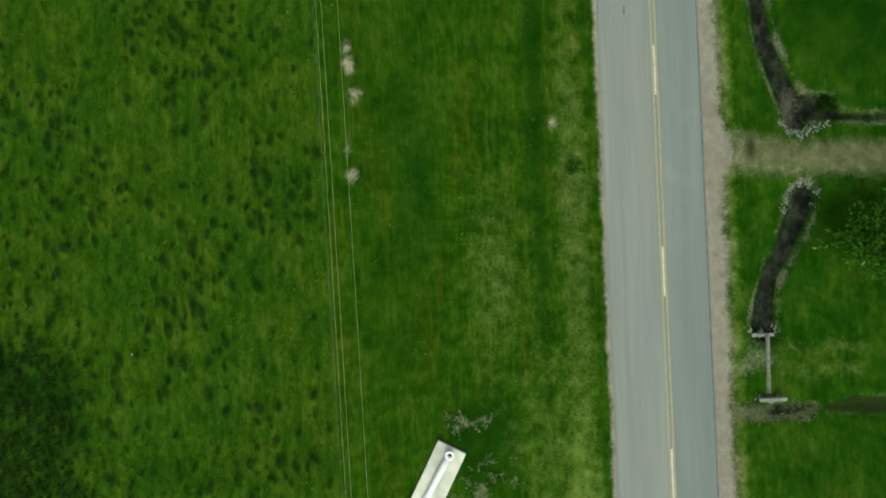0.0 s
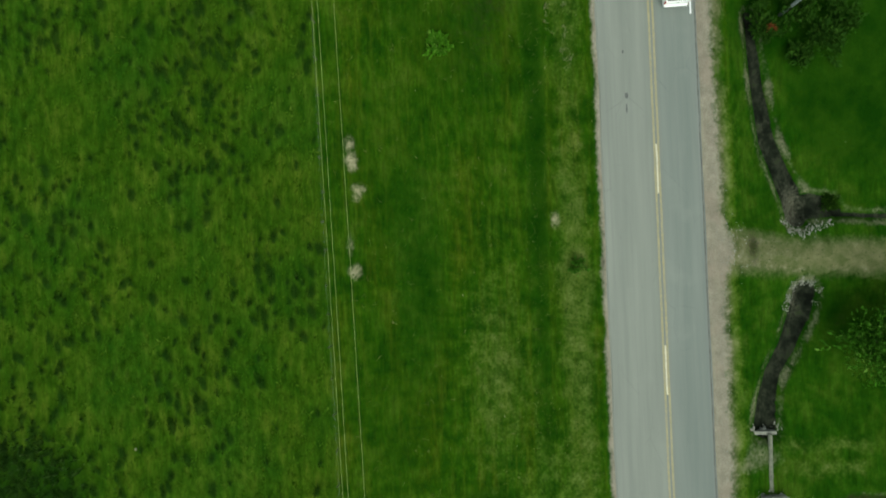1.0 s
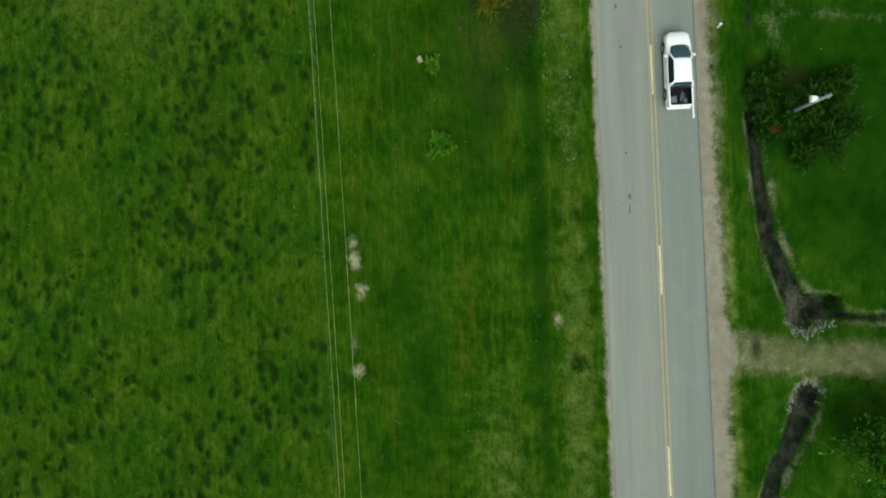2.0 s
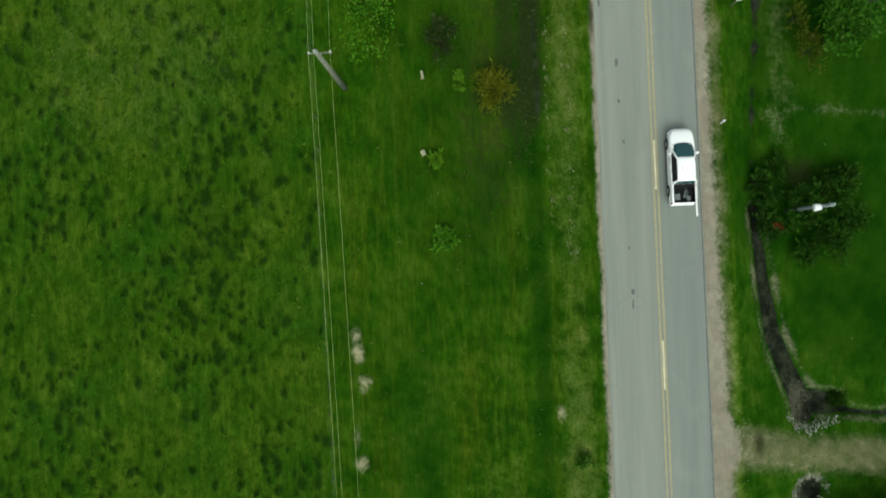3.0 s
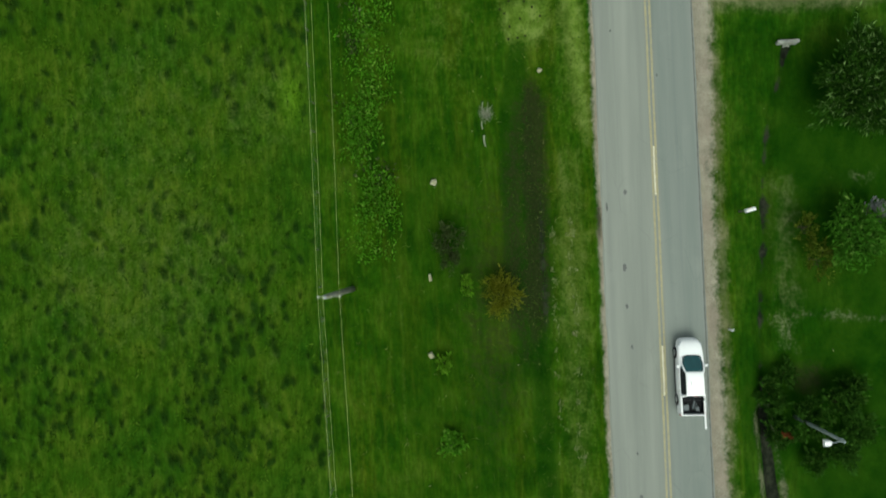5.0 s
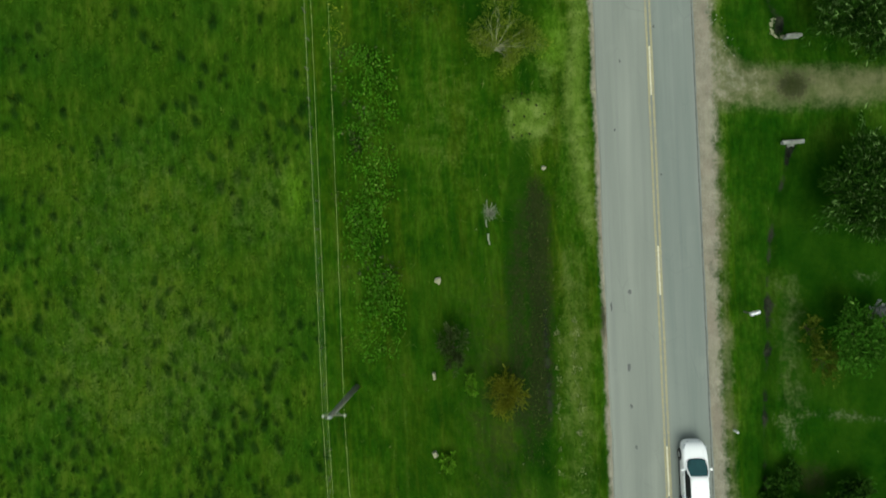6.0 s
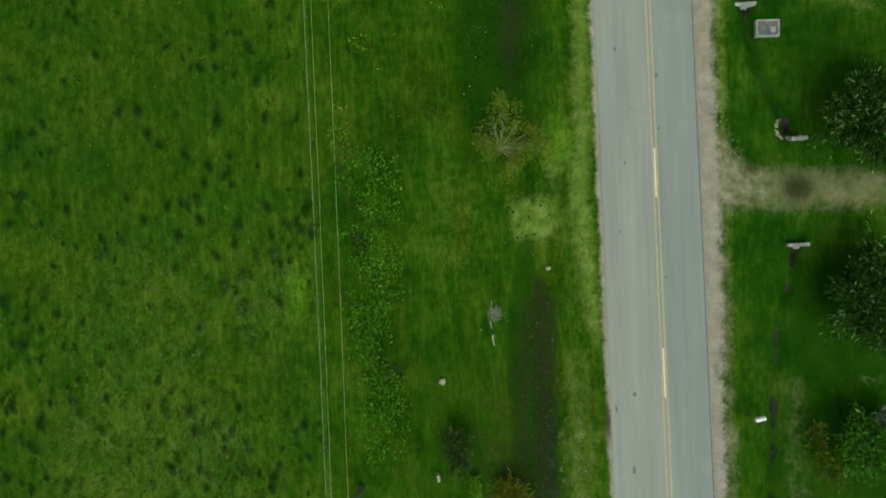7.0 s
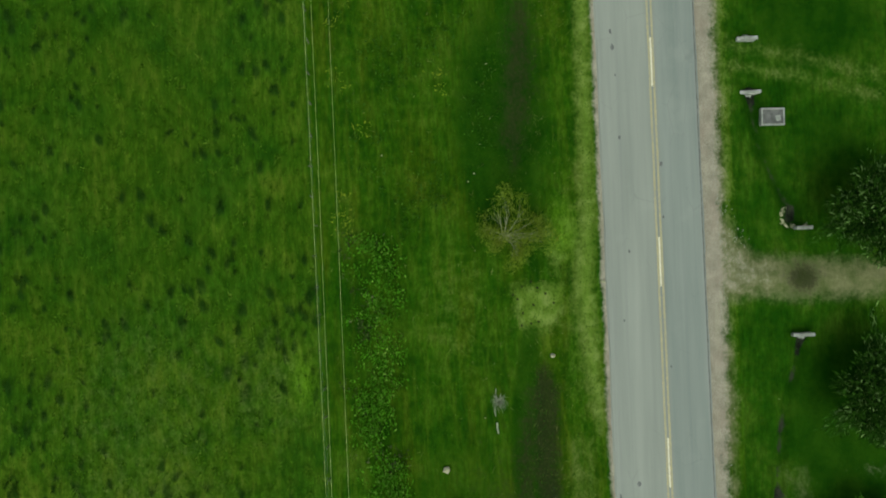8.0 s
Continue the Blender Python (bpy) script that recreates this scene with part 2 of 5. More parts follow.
def paint_material(name, color, wear=0.5):
    k = Mat(name, 0.7, 0, 0.3)
    worn = k.step(k.math("ADD", k.noise(7, 5, 0.7), k.math("MULTIPLY", k.noise(0.5), 0.4)), 0.62, 0.9)
    c = k.ramp(k.noise(3), (0.3, tuple(v * 0.82 for v in color)), (0.7, color))
    return k.done(k.mix(k.math("MULTIPLY", worn, wear), c, (0.22, 0.215, 0.18)))


M_GROUND = ground_material()
M_ASPHALT = asphalt_material()
M_YELLOW = paint_material("yellow_road_paint", (0.345, 0.31, 0.175), 0.8)
M_PALE = paint_material("pale_road_paint", (0.62, 0.60, 0.43), 0.45)
M_STAIN = plain("oil_stain", (0.135, 0.142, 0.135), 0.2, 5, 0.7)
M_EDGE_SHADE = plain("edge_shade", (0.158, 0.155, 0.145), 0.25, 3, 0.6)
M_CONCRETE = plain("pale_concrete", (0.68, 0.68, 0.55), 0.2, 0.8, 0.9, bump=0.3)
M_GREYCON = plain("weathered_concrete", (0.30, 0.32, 0.275), 0.22, 3, 0.9, bump=0.4)
M_CLOD = plain("dark_earth", (0.026, 0.034, 0.014), 0.25, 4, 0.95, spec=0.0)
M_DARKIN = plain("dark_silt", (0.13, 0.135, 0.125), 0.25, 4, 0.8)
M_OLDPIPE = plain("mossy_pipe_concrete", (0.21, 0.225, 0.165), 0.25, 4, 0.9, bump=0.4)
M_ROCK = plain("grey_rubble", (0.30, 0.31, 0.255), 0.25, 2.5, 0.9, bump=0.5, dist=0.04)
M_PALEROCK = plain("pale_stone", (0.34, 0.34, 0.215), 0.15, 3, 0.9, bump=0.4, dist=0.03)
M_WHITE = plain("white_painted_steel", (0.78, 0.79, 0.78), 0.05, 2, 0.4, spec=0.4, bump=0.05)
M_CAR = plain("white_car_paint", (0.90, 0.91, 0.91), 0.015, 1.5, 0.22, spec=0.5, bump=0.0)
M_DARKPLASTIC = plain("black_plastic", (0.022, 0.023, 0.025), 0.2, 6, 0.55)
M_BEDLINER = plain("grey_bedliner", (0.012, 0.013, 0.014), 0.25, 5, 0.7)
M_SHEET = plain("grey_sheet", (0.16, 0.185, 0.19), 0.2, 4, 0.6)
M_RUBBER = plain("tyre_rubber", (0.018, 0.018, 0.019), 0.2, 8, 0.8)
M_RIM = plain("alloy_rim", (0.42, 0.43, 0.44), 0.1, 8, 0.35, metal=0.9)
M_REDLAMP = plain("red_lamp_lens", (0.35, 0.015, 0.012), 0.1, 8, 0.15, spec=0.6)
M_CLEARLAMP = plain("clear_lamp_lens", (0.55, 0.58, 0.6), 0.1, 8, 0.12, spec=0.6)
M_CHROME = plain("chrome", (0.7, 0.7, 0.72), 0.05, 8, 0.15, metal=1.0)
M_POLE = plain("silvered_pole_wood", (0.21, 0.225, 0.17), 0.2, 3, 0.85, bump=0.4)
M_ARM = plain("grey_crossarm", (0.17, 0.19, 0.13), 0.15, 4, 0.8)
M_WIRE = plain("bare_aluminium_wire", (0.54, 0.64, 0.26), 0.1, 2, 0.5)
M_PORCELAIN = plain("pale_porcelain", (0.42, 0.44, 0.41), 0.08, 8, 0.3, spec=0.3)
M_STEEL = plain("galvanised_steel", (0.25, 0.30, 0.29), 0.12, 5, 0.5, metal=0.3)
M_FENCEPOST = plain("grey_fence_post", (0.11, 0.13, 0.075), 0.2, 5, 0.9)
M_BARK = plain("dark_bark", (0.075, 0.06, 0.042), 0.25, 6, 0.9, bump=0.6)
M_PALEBARK = plain("pale_bark", (0.33, 0.34, 0.22), 0.2, 6, 0.9, bump=0.5)
M_DRYTWIG = plain("dry_grey_twigs", (0.26, 0.30, 0.20), 0.2, 8, 0.9)

F_PASTURE = foliage("pasture_blades", (0.0180, 0.0576, 0.0018), (0.0342, 0.0900, 0.0027), (0.0765, 0.1485, 0.0090))
F_TUSSOCK = foliage("tussock_blades", (0.014, 0.042, 0.004), (0.023, 0.060, 0.006), (0.055, 0.110, 0.014))
F_STAND = foliage("tall_weed_blades", (0.024, 0.066, 0.012), (0.042, 0.100, 0.018), (0.15, 0.24, 0.07))
F_VERGE = foliage("verge_blades", (0.0120, 0.0515, 0.0018), (0.0230, 0.0754, 0.0028), (0.0644, 0.1196, 0.0092))
F_LAWN = foliage("lawn_blades", (0.0086, 0.0413, 0.0017), (0.0155, 0.0585, 0.0026), (0.0361, 0.0826, 0.0052))
F_STRAW = foliage("straw_blades", (0.06, 0.095, 0.015), (0.11, 0.135, 0.032), (0.26, 0.26, 0.11))
F_DEAD = foliage("bleached_blades", (0.13, 0.16, 0.06), (0.22, 0.245, 0.115), (0.38, 0.39, 0.23))
F_WEED = foliage("weed_leaves", (0.048, 0.165, 0.008), (0.098, 0.275, 0.016), (0.25, 0.42, 0.07))
F_DARKLEAF = foliage("dark_leaves", (0.020, 0.062, 0.006), (0.038, 0.100, 0.010), (0.10, 0.19, 0.025))
F_SHRUB = foliage("shrub_leaves", (0.020, 0.062, 0.007), (0.034, 0.094, 0.010), (0.070, 0.150, 0.020))
F_GREENLEAF = foliage("fresh_leaves", (0.026, 0.088, 0.006), (0.060, 0.180, 0.014), (0.18, 0.33, 0.055))
F_WILLOW = foliage("narrow_leaves", (0.015, 0.048, 0.005), (0.032, 0.090, 0.009), (0.26, 0.40, 0.13))
F_ORANGE = foliage("rusty_leaves", (0.092, 0.112, 0.008), (0.165, 0.180, 0.014), (0.28, 0.28, 0.04))
F_RUST = foliage("dull_rusty_leaves", (0.050, 0.082, 0.007), (0.090, 0.122, 0.012), (0.17, 0.19, 0.03))
F_OLIVE = foliage("olive_leaves", (0.105, 0.165, 0.012), (0.180, 0.240, 0.024), (0.30, 0.35, 0.07))
F_DUSK = foliage("dusky_leaves", (0.030, 0.050, 0.014), (0.056, 0.082, 0.024), (0.16, 0.19, 0.08))
F_LIME = foliage("lime_leaves", (0.07, 0.19, 0.010), (0.14, 0.31, 0.018), (0.26, 0.42, 0.05))
F_LILAC = foliage("lilac_blossom", (0.20, 0.19, 0.21), (0.36, 0.34, 0.38), (0.5, 0.48, 0.5))
F_BRIGHT = foliage("bright_blades", (0.045, 0.110, 0.006), (0.068, 0.140, 0.009), (0.13, 0.21, 0.025))
F_RED = foliage("reddish_leaves", (0.16, 0.06, 0.02), (0.26, 0.09, 0.03), (0.34, 0.14, 0.05))
F_YELLOW = foliage("yellow_petals", (0.20, 0.26, 0.02), (0.30, 0.34, 0.03), (0.44, 0.44, 0.08))


def glass_material():
    k = Mat("tinted_car_glass", 0.04, 0, 0.6)
    return k.done(k.ramp(k.noise(1.2), (0.3, (0.012, 0.055, 0.06)), (0.7, (0.02, 0.09, 0.095))))


M_GLASS = glass_material()
M_SIDEGLASS = plain("dark_side_glass", (0.012, 0.014, 0.016), 0.1, 4, 0.12, spec=0.25, bump=0.0)


# ---- mesh helpers ----
def link_mesh(name, verts, faces, mat, parent=None, label="", smooth=False):
    me = bpy.data.meshes.new(name)
    me.from_pydata([tuple(v) for v in verts], [], [tuple(f) for f in faces])
    me.materials.append(mat)
    if smooth:
        me.polygons.foreach_set("use_smooth", [True] * len(me.polygons))
    ob = new(name, me)
    if parent is not None:
        ob.parent = parent
    return tagged(ob, label)


def part(name, bm, mat, parent=None, label="", smooth=False):
    """Links a bmesh as one mesh object under a thing or a part."""
    me = bpy.data.meshes.new(name)
    bmesh.ops.recalc_face_normals(bm, faces=bm.faces[:])
    bm.to_mesh(me)
    bm.free()
    me.materials.append(mat)
    if smooth:
        me.polygons.foreach_set("use_smooth", [True] * len(me.polygons))
    ob = new(name, me)
    if parent is not None:
        ob.parent = parent
    return tagged(ob, label)


def empty(name, x, y, z=0.0, turn=0.0, **tags):
    ob = new(name)
    ob.matrix_basis = pose(x, y, z, 0, 0, turn)
    ob.empty_display_size = 0.3
    return tagged(ob, **tags)


def box(sx, sy, sz, at=(0, 0, 0), bevel=0.02, turn=(0, 0, 0), segs=2, bm=None):
    bm = bm or bmesh.new()
    m = pose(*at, *turn) @ Matrix.Diagonal((sx, sy, sz, 1))
    got = bmesh.ops.create_cube(bm, size=1, matrix=m)
    if bevel:
        edges = list({e for v in got["verts"] for e in v.link_edges})
        bmesh.ops.bevel(bm, geom=edges, offset=bevel, segments=segs, affect="EDGES", profile=0.6)
    return bm


def tube(path, radii, sides=8, bm=None, cap=True):
    """A tapered round tube along a list of points."""
    bm = bm or bmesh.new()
    pts = [Vector(p) for p in path]
    rings = []
    for i, p in enumerate(pts):
        d = (pts[min(i + 1, len(pts) - 1)] - pts[max(i - 1, 0)]).normalized()
        a = d.orthogonal().normalized() if i == 0 else (a - d * a.dot(d)).normalized()
        b = d.cross(a)
        rings.append([bm.verts.new(p + (a * math.cos(s) + b * math.sin(s)) * radii[i])
                      for s in (2 * math.pi * j / sides for j in range(sides))])
    for r0, r1 in zip(rings, rings[1:]):
        for j in range(sides):
            bm.faces.new((r0[j], r0[(j + 1) % sides], r1[(j + 1) % sides], r1[j]))
    if cap:
        bm.faces.new(rings[0][::-1])
        bm.faces.new(rings[-1])
    return bm


def loft(sections, bm=None, close=True):
    """Skins closed cross-sections, each a list of points, and caps the ends."""
    bm = bm or bmesh.new()
    rings = [[bm.verts.new(p) for p in s] for s in sections]
    n = len(rings[0])
    for r0, r1 in zip(rings, rings[1:]):
        for j in range(n):
            bm.faces.new((r0[j], r0[(j + 1) % n], r1[(j + 1) % n], r1[j]))
    if close:
        bm.faces.new(rings[0][::-1])
        bm.faces.new(rings[-1])
    return bm


def soup(name, tri_or_quad, mat, parent=None, label="", **tags):
    """One mesh from an array of separate faces (n, k, 3)."""
    a = np.asarray(tri_or_quad, dtype=np.float32)
    n, k, _ = a.shape
    me = bpy.data.meshes.new(name)
    me.vertices.add(n * k)
    me.vertices.foreach_set("co", a.ravel())
    me.loops.add(n * k)
    me.loops.foreach_set("vertex_index", np.arange(n * k, dtype=np.int32))
    me.polygons.add(n)
    me.polygons.foreach_set("loop_start", np.arange(0, n * k, k, dtype=np.int32))
    me.update(calc_edges=True)
    me.validate()
    me.materials.append(mat)
    ob = new(name, me)
    if parent is not None:
        ob.parent = parent
    return tagged(ob, label, **tags)


# ---- the lie of the land ----
def seg_dist(x, y, pts):
    """Distance from a bent line of (x, y, half width), less the half width: negative inside."""
    best = np.full(np.shape(x), 1e9)
    for (x0, y0, w0), (x1, y1, w1) in zip(pts, pts[1:]):
        dx, dy = x1 - x0, y1 - y0
        s = np.clip(((x - x0) * dx + (y - y0) * dy) / (dx * dx + dy * dy), 0, 1)
        best = np.minimum(best, np.hypot(x - x0 - s * dx, y - y0 - s * dy) - (w0 + s * (w1 - w0)))
    return best


def blob(x, y, cx, cy, rx, ry):
    """Signed distance, roughly, to an oval: negative inside."""
    return (np.hypot((x - cx) / rx, (y - cy) / ry) - 1) * min(rx, ry)


def soft(d, fade):
    """1 inside, 0 beyond fade, 0.5 on the line."""
    return np.clip(0.5 - d / (2 * fade), 0, 1)


DITCH_A = [(20.6, -6.4, 0.3), (18.4, -6.5, 0.38), (15.3, -6.76, 0.46), (12.4, -7.15, 0.55), (10.2, -7.93, 0.6), (8.6, -8.6, 0.72), (7.5, -8.85, 0.75)]
POND_A = [(8.1, -9.5, 0.85), (8.0, -10.7, 0.72), (7.6, -11.4, 0.35)]
SIDE_A = [(7.5, -11.5, 0.2), (7.35, -12.8, 0.18), (7.28, -14.1, 0.18), (7.2, -22, 0.2)]
DITCH_B = [(2.6, -9.1, 0.75), (1.3, -8.75, 0.74), (-0.8, -7.8, 0.58), (-2.4, -6.88, 0.52), (-4.1, -6.42, 0.64), (-5.9, -6.25, 0.78)]
DITCH_C = [(-11.1, -6.3, 0.2), (-11.05, -7.0, 0.38), (-11.0, -8.0, 0.34), (-10.85, -9.2, 0.12)]
DITCH_C_END = [(-10.95, -10.2, 0.2), (-10.75, -11.5, 0.5), (-10.9, -13.0, 0.5), (-10.9, -22, 0.5)]
SLOT = [(43.4, -8.8, 0.32), (42.1, -8.35, 0.2), (40.1, -7.7, 0.13), (38.0, -7.32, 0.2), (35.9, -7.1, 0.32), (33.5, -7.0, 0.36), (31.2, -6.88, 0.32), (29.6, -6.65, 0.26), (25.4, -6.36, 0.24), (20.5, -6.35, 0.22)]
SLOT_N = [(59.8, -6.3, 0.5), (59.1, -6.4, 0.42), (58.2, -6.45, 0.3), (56.0, -6.85, 0.26), (54.0, -7.6, 0.26), (52.2, -8.5, 0.42), (51.4, -8.5, 0.4)]
GULLY_L = [(-60, 7.8, 0.4), (1.2, 7.75, 0.4), (15.9, 7.5, 0.5), (22.8, 7.7, 0.5), (26.4, 8.0, 1.0), (30, 7.8, 1.0), (34, 7.8, 0.9), (39, 7.6, 0.95), (43.0, 7.6, 0.8), (45, 7.8, 0.3)]
GULLY_N = [(55.3, 9.0, 0.5), (58.0, 8.9, 1.3), (61.6, 8.4, 1.4), (67, 8.1, 1.2), (120, 8.1, 1.2)]
DRIVE_1 = [(5.2, -3.2, 1.8), (5.4, -5.0, 1.35), (4.9, -8.4, 1.15), (4.7, -13.3, 1.15), (4.5, -30, 1.15)]
DRIVE_2 = [(49.0, -3.0, 3.2), (48.4, -4.2, 2.0), (48.0, -6.2, 1.25), (47.7, -9.0, 1.3), (47.6, -14.2, 1.05), (47.5, -30, 1.0)]


# tussocks stand unevenly over the pasture, thickest in two hollows: x, y, size, turn
def plant_tussocks():
    r = np.random.default_rng(72)
    gx, gy = np.meshgrid(np.arange(-20, 74, 0.66), np.arange(20.8, 47, 0.66), indexing="ij")
    x, y = gx.ravel() + r.uniform(-0.5, 0.5, gx.size), gy.ravel() + r.uniform(-0.5, 0.5, gx.size)
    wave = 0.5 + 0.25 * np.sin(x * 0.42 + 2.1 * np.sin(y * 0.27)) + 0.25 * np.sin(y * 0.47 + 1.7 * np.sin(x * 0.32) + 1)
    thick = wave * 0.85 - 0.1 + 0.8 * np.exp(-((x - 22) ** 2 / 60 + (y - 29.4) ** 2 / 9)) + 1.1 * np.exp(-((x + 11) ** 2 / 50 + (y - 42.5) ** 2 / 16))
    ok = r.random(x.size) < np.clip(thick, 0.06, 0.95) * np.interp(x, [-20, 22, 36, 74], [0.66, 0.7, 0.40, 0.24])
    ok &= y > np.interp(x, [-15, 5, 50, 68], [21.2, 21.7, 22.2, 22.4])
    x, y = x[ok], y[ok]
    return np.stack([x, y, 0.5 + 0.75 * r.random(len(x)) ** 1.6, r.normal(0.12, 0.35, len(x))], 1)


TUSSOCKS = plant_tussocks()


def tussock_field(gx, gy):
    """How much of a tussock stands over each point of a grid."""
    out = np.zeros((len(gx), len(gy)))
    for x, y, s, turn in TUSSOCKS:
        i0, i1 = np.searchsorted(gx, (x - 1.4, x + 1.4))
        j0, j1 = np.searchsorted(gy, (y - 1.4, y + 1.4))
        dx, dy = gx[i0:i1, None] - x, gy[None, j0:j1] - y
        u, v = dx * math.cos(turn) + dy * math.sin(turn), -dx * math.sin(turn) + dy * math.cos(turn)
        out[i0:i1, j0:j1] = np.maximum(out[i0:i1, j0:j1], min(1.0, 0.75 + 0.25 * s) * np.exp(-((u / (0.50 * s)) ** 2 + (v / (0.27 * s)) ** 2)))
    return out


def land(x, y):
    """Height of the ground."""
    z = np.zeros(np.shape(x))
    # the road bed lies under the carriageway, the verges fall away from it
    z = np.where((y < 3.55) & (y > -3.0), -0.07, z)
    left = np.clip((y - 3.6) / 3.0, 0, 1)
    z = np.where(y >= 3.55, -0.06 - 0.22 * left + 0.28 * np.clip((y - 9.5) / 4.0, 0, 1), z)
    z = np.where(y <= -3.0, -0.04 - 0.42 * np.clip((-y - 4.2) / 2.2, 0, 1), z)
    drives = np.maximum(soft(seg_dist(x, y, DRIVE_1), 1.2), soft(seg_dist(x, y, DRIVE_2), 1.4))
    z = np.where(y < -3.4, z * (1 - 0.75 * drives), z)
    for line, depth, fade in ((DITCH_A, 0.55, 0.45), (POND_A, 0.4, 0.4), (SIDE_A, 0.3, 0.25), (DITCH_B, 0.6, 0.45), (DITCH_C, 0.4, 0.4), (DITCH_C_END, 0.25, 0.5),
                              (SLOT, 0.35, 0.3), (SLOT_N, 0.35, 0.3), (GULLY_L, 0.30, 0.8), (GULLY_N, 0.35, 0.8)):
        z = z - depth * soft(seg_dist(x, y, line), fade)
    for cx, cy, r, h in ((5.1, 19.6, 0.6, 0.12), (10.4, 19.15, 0.5, 0.1), (12.6, 19.6, 0.8, 0.12), (46.6, 8.2, 2.2, 0.15)):
        z = z + h * np.exp(-((x - cx) ** 2 + (y - cy) ** 2) / (r * r))
    off = np.clip((np.abs(y - 0.3) - 4.2) / 2, 0, 1)
    roll = 0.05 * np.sin(x * 0.43 + 1.3 * np.sin(y * 0.31)) * np.sin(y * 0.37 + 0.8) + 0.035 * np.sin(x * 1.7 + 2 * np.sin(y * 0.9)) * np.sin(y * 1.9)
    hum = np.clip((y - 21.8) / 1.0, 0, 1) * 0.05 * np.sin(x * 4.1 + 2.2 * np.sin(y * 1.3)) * np.sin(y * 4.6 + 2.0 * np.sin(x * 1.1))
    return z + off * (roll + hum)


def spread(lo, hi, step, out):
    """Fine steps between lo and hi, then ever longer ones out to the horizon."""
    mid = list(np.arange(lo, hi + step / 2, step))
    before, after, d = [], [], step
    a, b = lo, hi
    while b - hi < out:
        d *= 1.35
        a, b = a - d, b + d
        before.append(a)
        after.append(b)
    return np.array(before[::-1] + mid + after)


def build_ground():
    gx, gy = spread(-22, 76, 0.13, 2500), spread(-19, 48, 0.13, 2500)
    x, y = np.meshgrid(gx, gy, indexing="ij")
    tussock = tussock_field(gx, gy)
    stand = soft(np.minimum(blob(x, y, -9.8, 43.0, 5.2, 4.6), blob(x, y, -14.0, 42.5, 4.5, 4.2)), 0.8)
    tussock = np.maximum(tussock, stand * (0.30 + 0.40 * np.sin(x * 3.1 + 2 * np.sin(y * 2.3)) * np.sin(y * 4.7)))
    z = land(x, y) + 0.19 * tussock
    nx, ny = x.shape
    me = bpy.data.meshes.new("ground")
    me.vertices.add(nx * ny)
    me.vertices.foreach_set("co", np.stack([x, y, z], -1).astype(np.float32).ravel())
    i = np.arange(nx * ny).reshape(nx, ny)
    quads = np.stack([i[:-1, :-1], i[1:, :-1], i[1:, 1:], i[:-1, 1:]], -1).reshape(-1, 4).astype(np.int32)
    me.loops.add(quads.size)
    me.loops.foreach_set("vertex_index", quads.ravel())
    me.polygons.add(len(quads))
    me.polygons.foreach_set("loop_start", np.arange(0, quads.size, 4, dtype=np.int32))
    me.polygons.foreach_set("use_smooth", np.ones(len(quads), dtype=bool))
    me.update(calc_edges=True)

    # which soil lies where; one dark green also stands in for tree shade
    edge_wob = 0.12 * np.sin(x * 0.9 + 1.7 * np.sin(x * 0.23)) + 0.08 * np.sin(x * 2.3)
    wide = np.interp(x, [-30, 0, 8, 20, 28, 36, 46, 56, 70], [0.8, 1.05, 1.05, 0.85, 0.72, 0.8, 1.1, 1.05, 1.0])
    gravel = np.maximum(soft(np.abs(y + 2.4 + (wide + 0.55) / 2) - (wide + 0.55) / 2 + edge_wob * 0.5, 0.55), soft(np.abs(y - 3.3) - 0.42 + edge_wob * 0.3, 0.3))
    gravel = np.maximum(gravel, soft(seg_dist(x, y, [(8.0, -3.5, 0.4), (5.6, -4.0, 0.7), (3.2, -3.6, 0.3)]), 0.5))
    gravel = np.maximum(gravel, soft(seg_dist(x, y, DRIVE_2) + 0.1, 0.9) * np.interp(y, [-14, -9.5, -7.5, -5.2], [0.2, 0.26, 0.32, 0.5]))
    for off in (0.8, -0.75):
        track = [(px + off * (1 + 0.25 * (py > -4)), py, 0.16) for px, py, _ in DRIVE_1]
        gravel = np.maximum(gravel, 0.60 * soft(seg_dist(x, y, track), 0.5) * np.interp(y, [-20, -12, -7], [0.55, 0.75, 1.0]))
    gravel = np.maximum(gravel, 0.36 * soft(seg_dist(x, y, [(5.0, -4.6, 1.0), (4.9, -8.4, 0.8)]), 0.6))
    wet_lines = (DITCH_A, POND_A, SIDE_A, DITCH_B)
    wet = np.max([soft(seg_dist(x, y, d) + 0.05, 0.16) for d in wet_lines], axis=0)
    wet = np.maximum(wet, 0.85 * soft(seg_dist(x, y, DITCH_C), 0.25))
    for wedge in ([(43.9, -8.75, 0.3), (42.9, -8.55, 0.14)], [(59.8, -6.3, 0.34), (59.1, -6.4, 0.24)], [(51.6, -8.5, 0.3), (52.2, -8.6, 0.2)]):
        wet = np.maximum(wet, soft(seg_dist(x, y, wedge), 0.2))
    wet = np.maximum(wet, (0.54 + 0.16 * np.sin(x * 1.7 + np.sin(x * 0.6)) + 0.1 * np.sin(x * 4.3)) * soft(seg_dist(x, y, SLOT), 0.3))
    wet = np.maximum(wet, 0.48 * soft(seg_dist(x, y, SLOT_N), 0.35))
    wet = np.maximum(wet, 0.55 * soft(seg_dist(x, y, [(25.5, 7.25, 0.15), (28, 7.2, 0.35), (33, 7.25, 0.35), (36, 7.3, 0.1)]), 0.35))
    rank_slot = soft(seg_dist(x, y, SLOT_N) - 0.15, 0.4)
    shore = np.min([seg_dist(x, y, d) for d in wet_lines], axis=0)
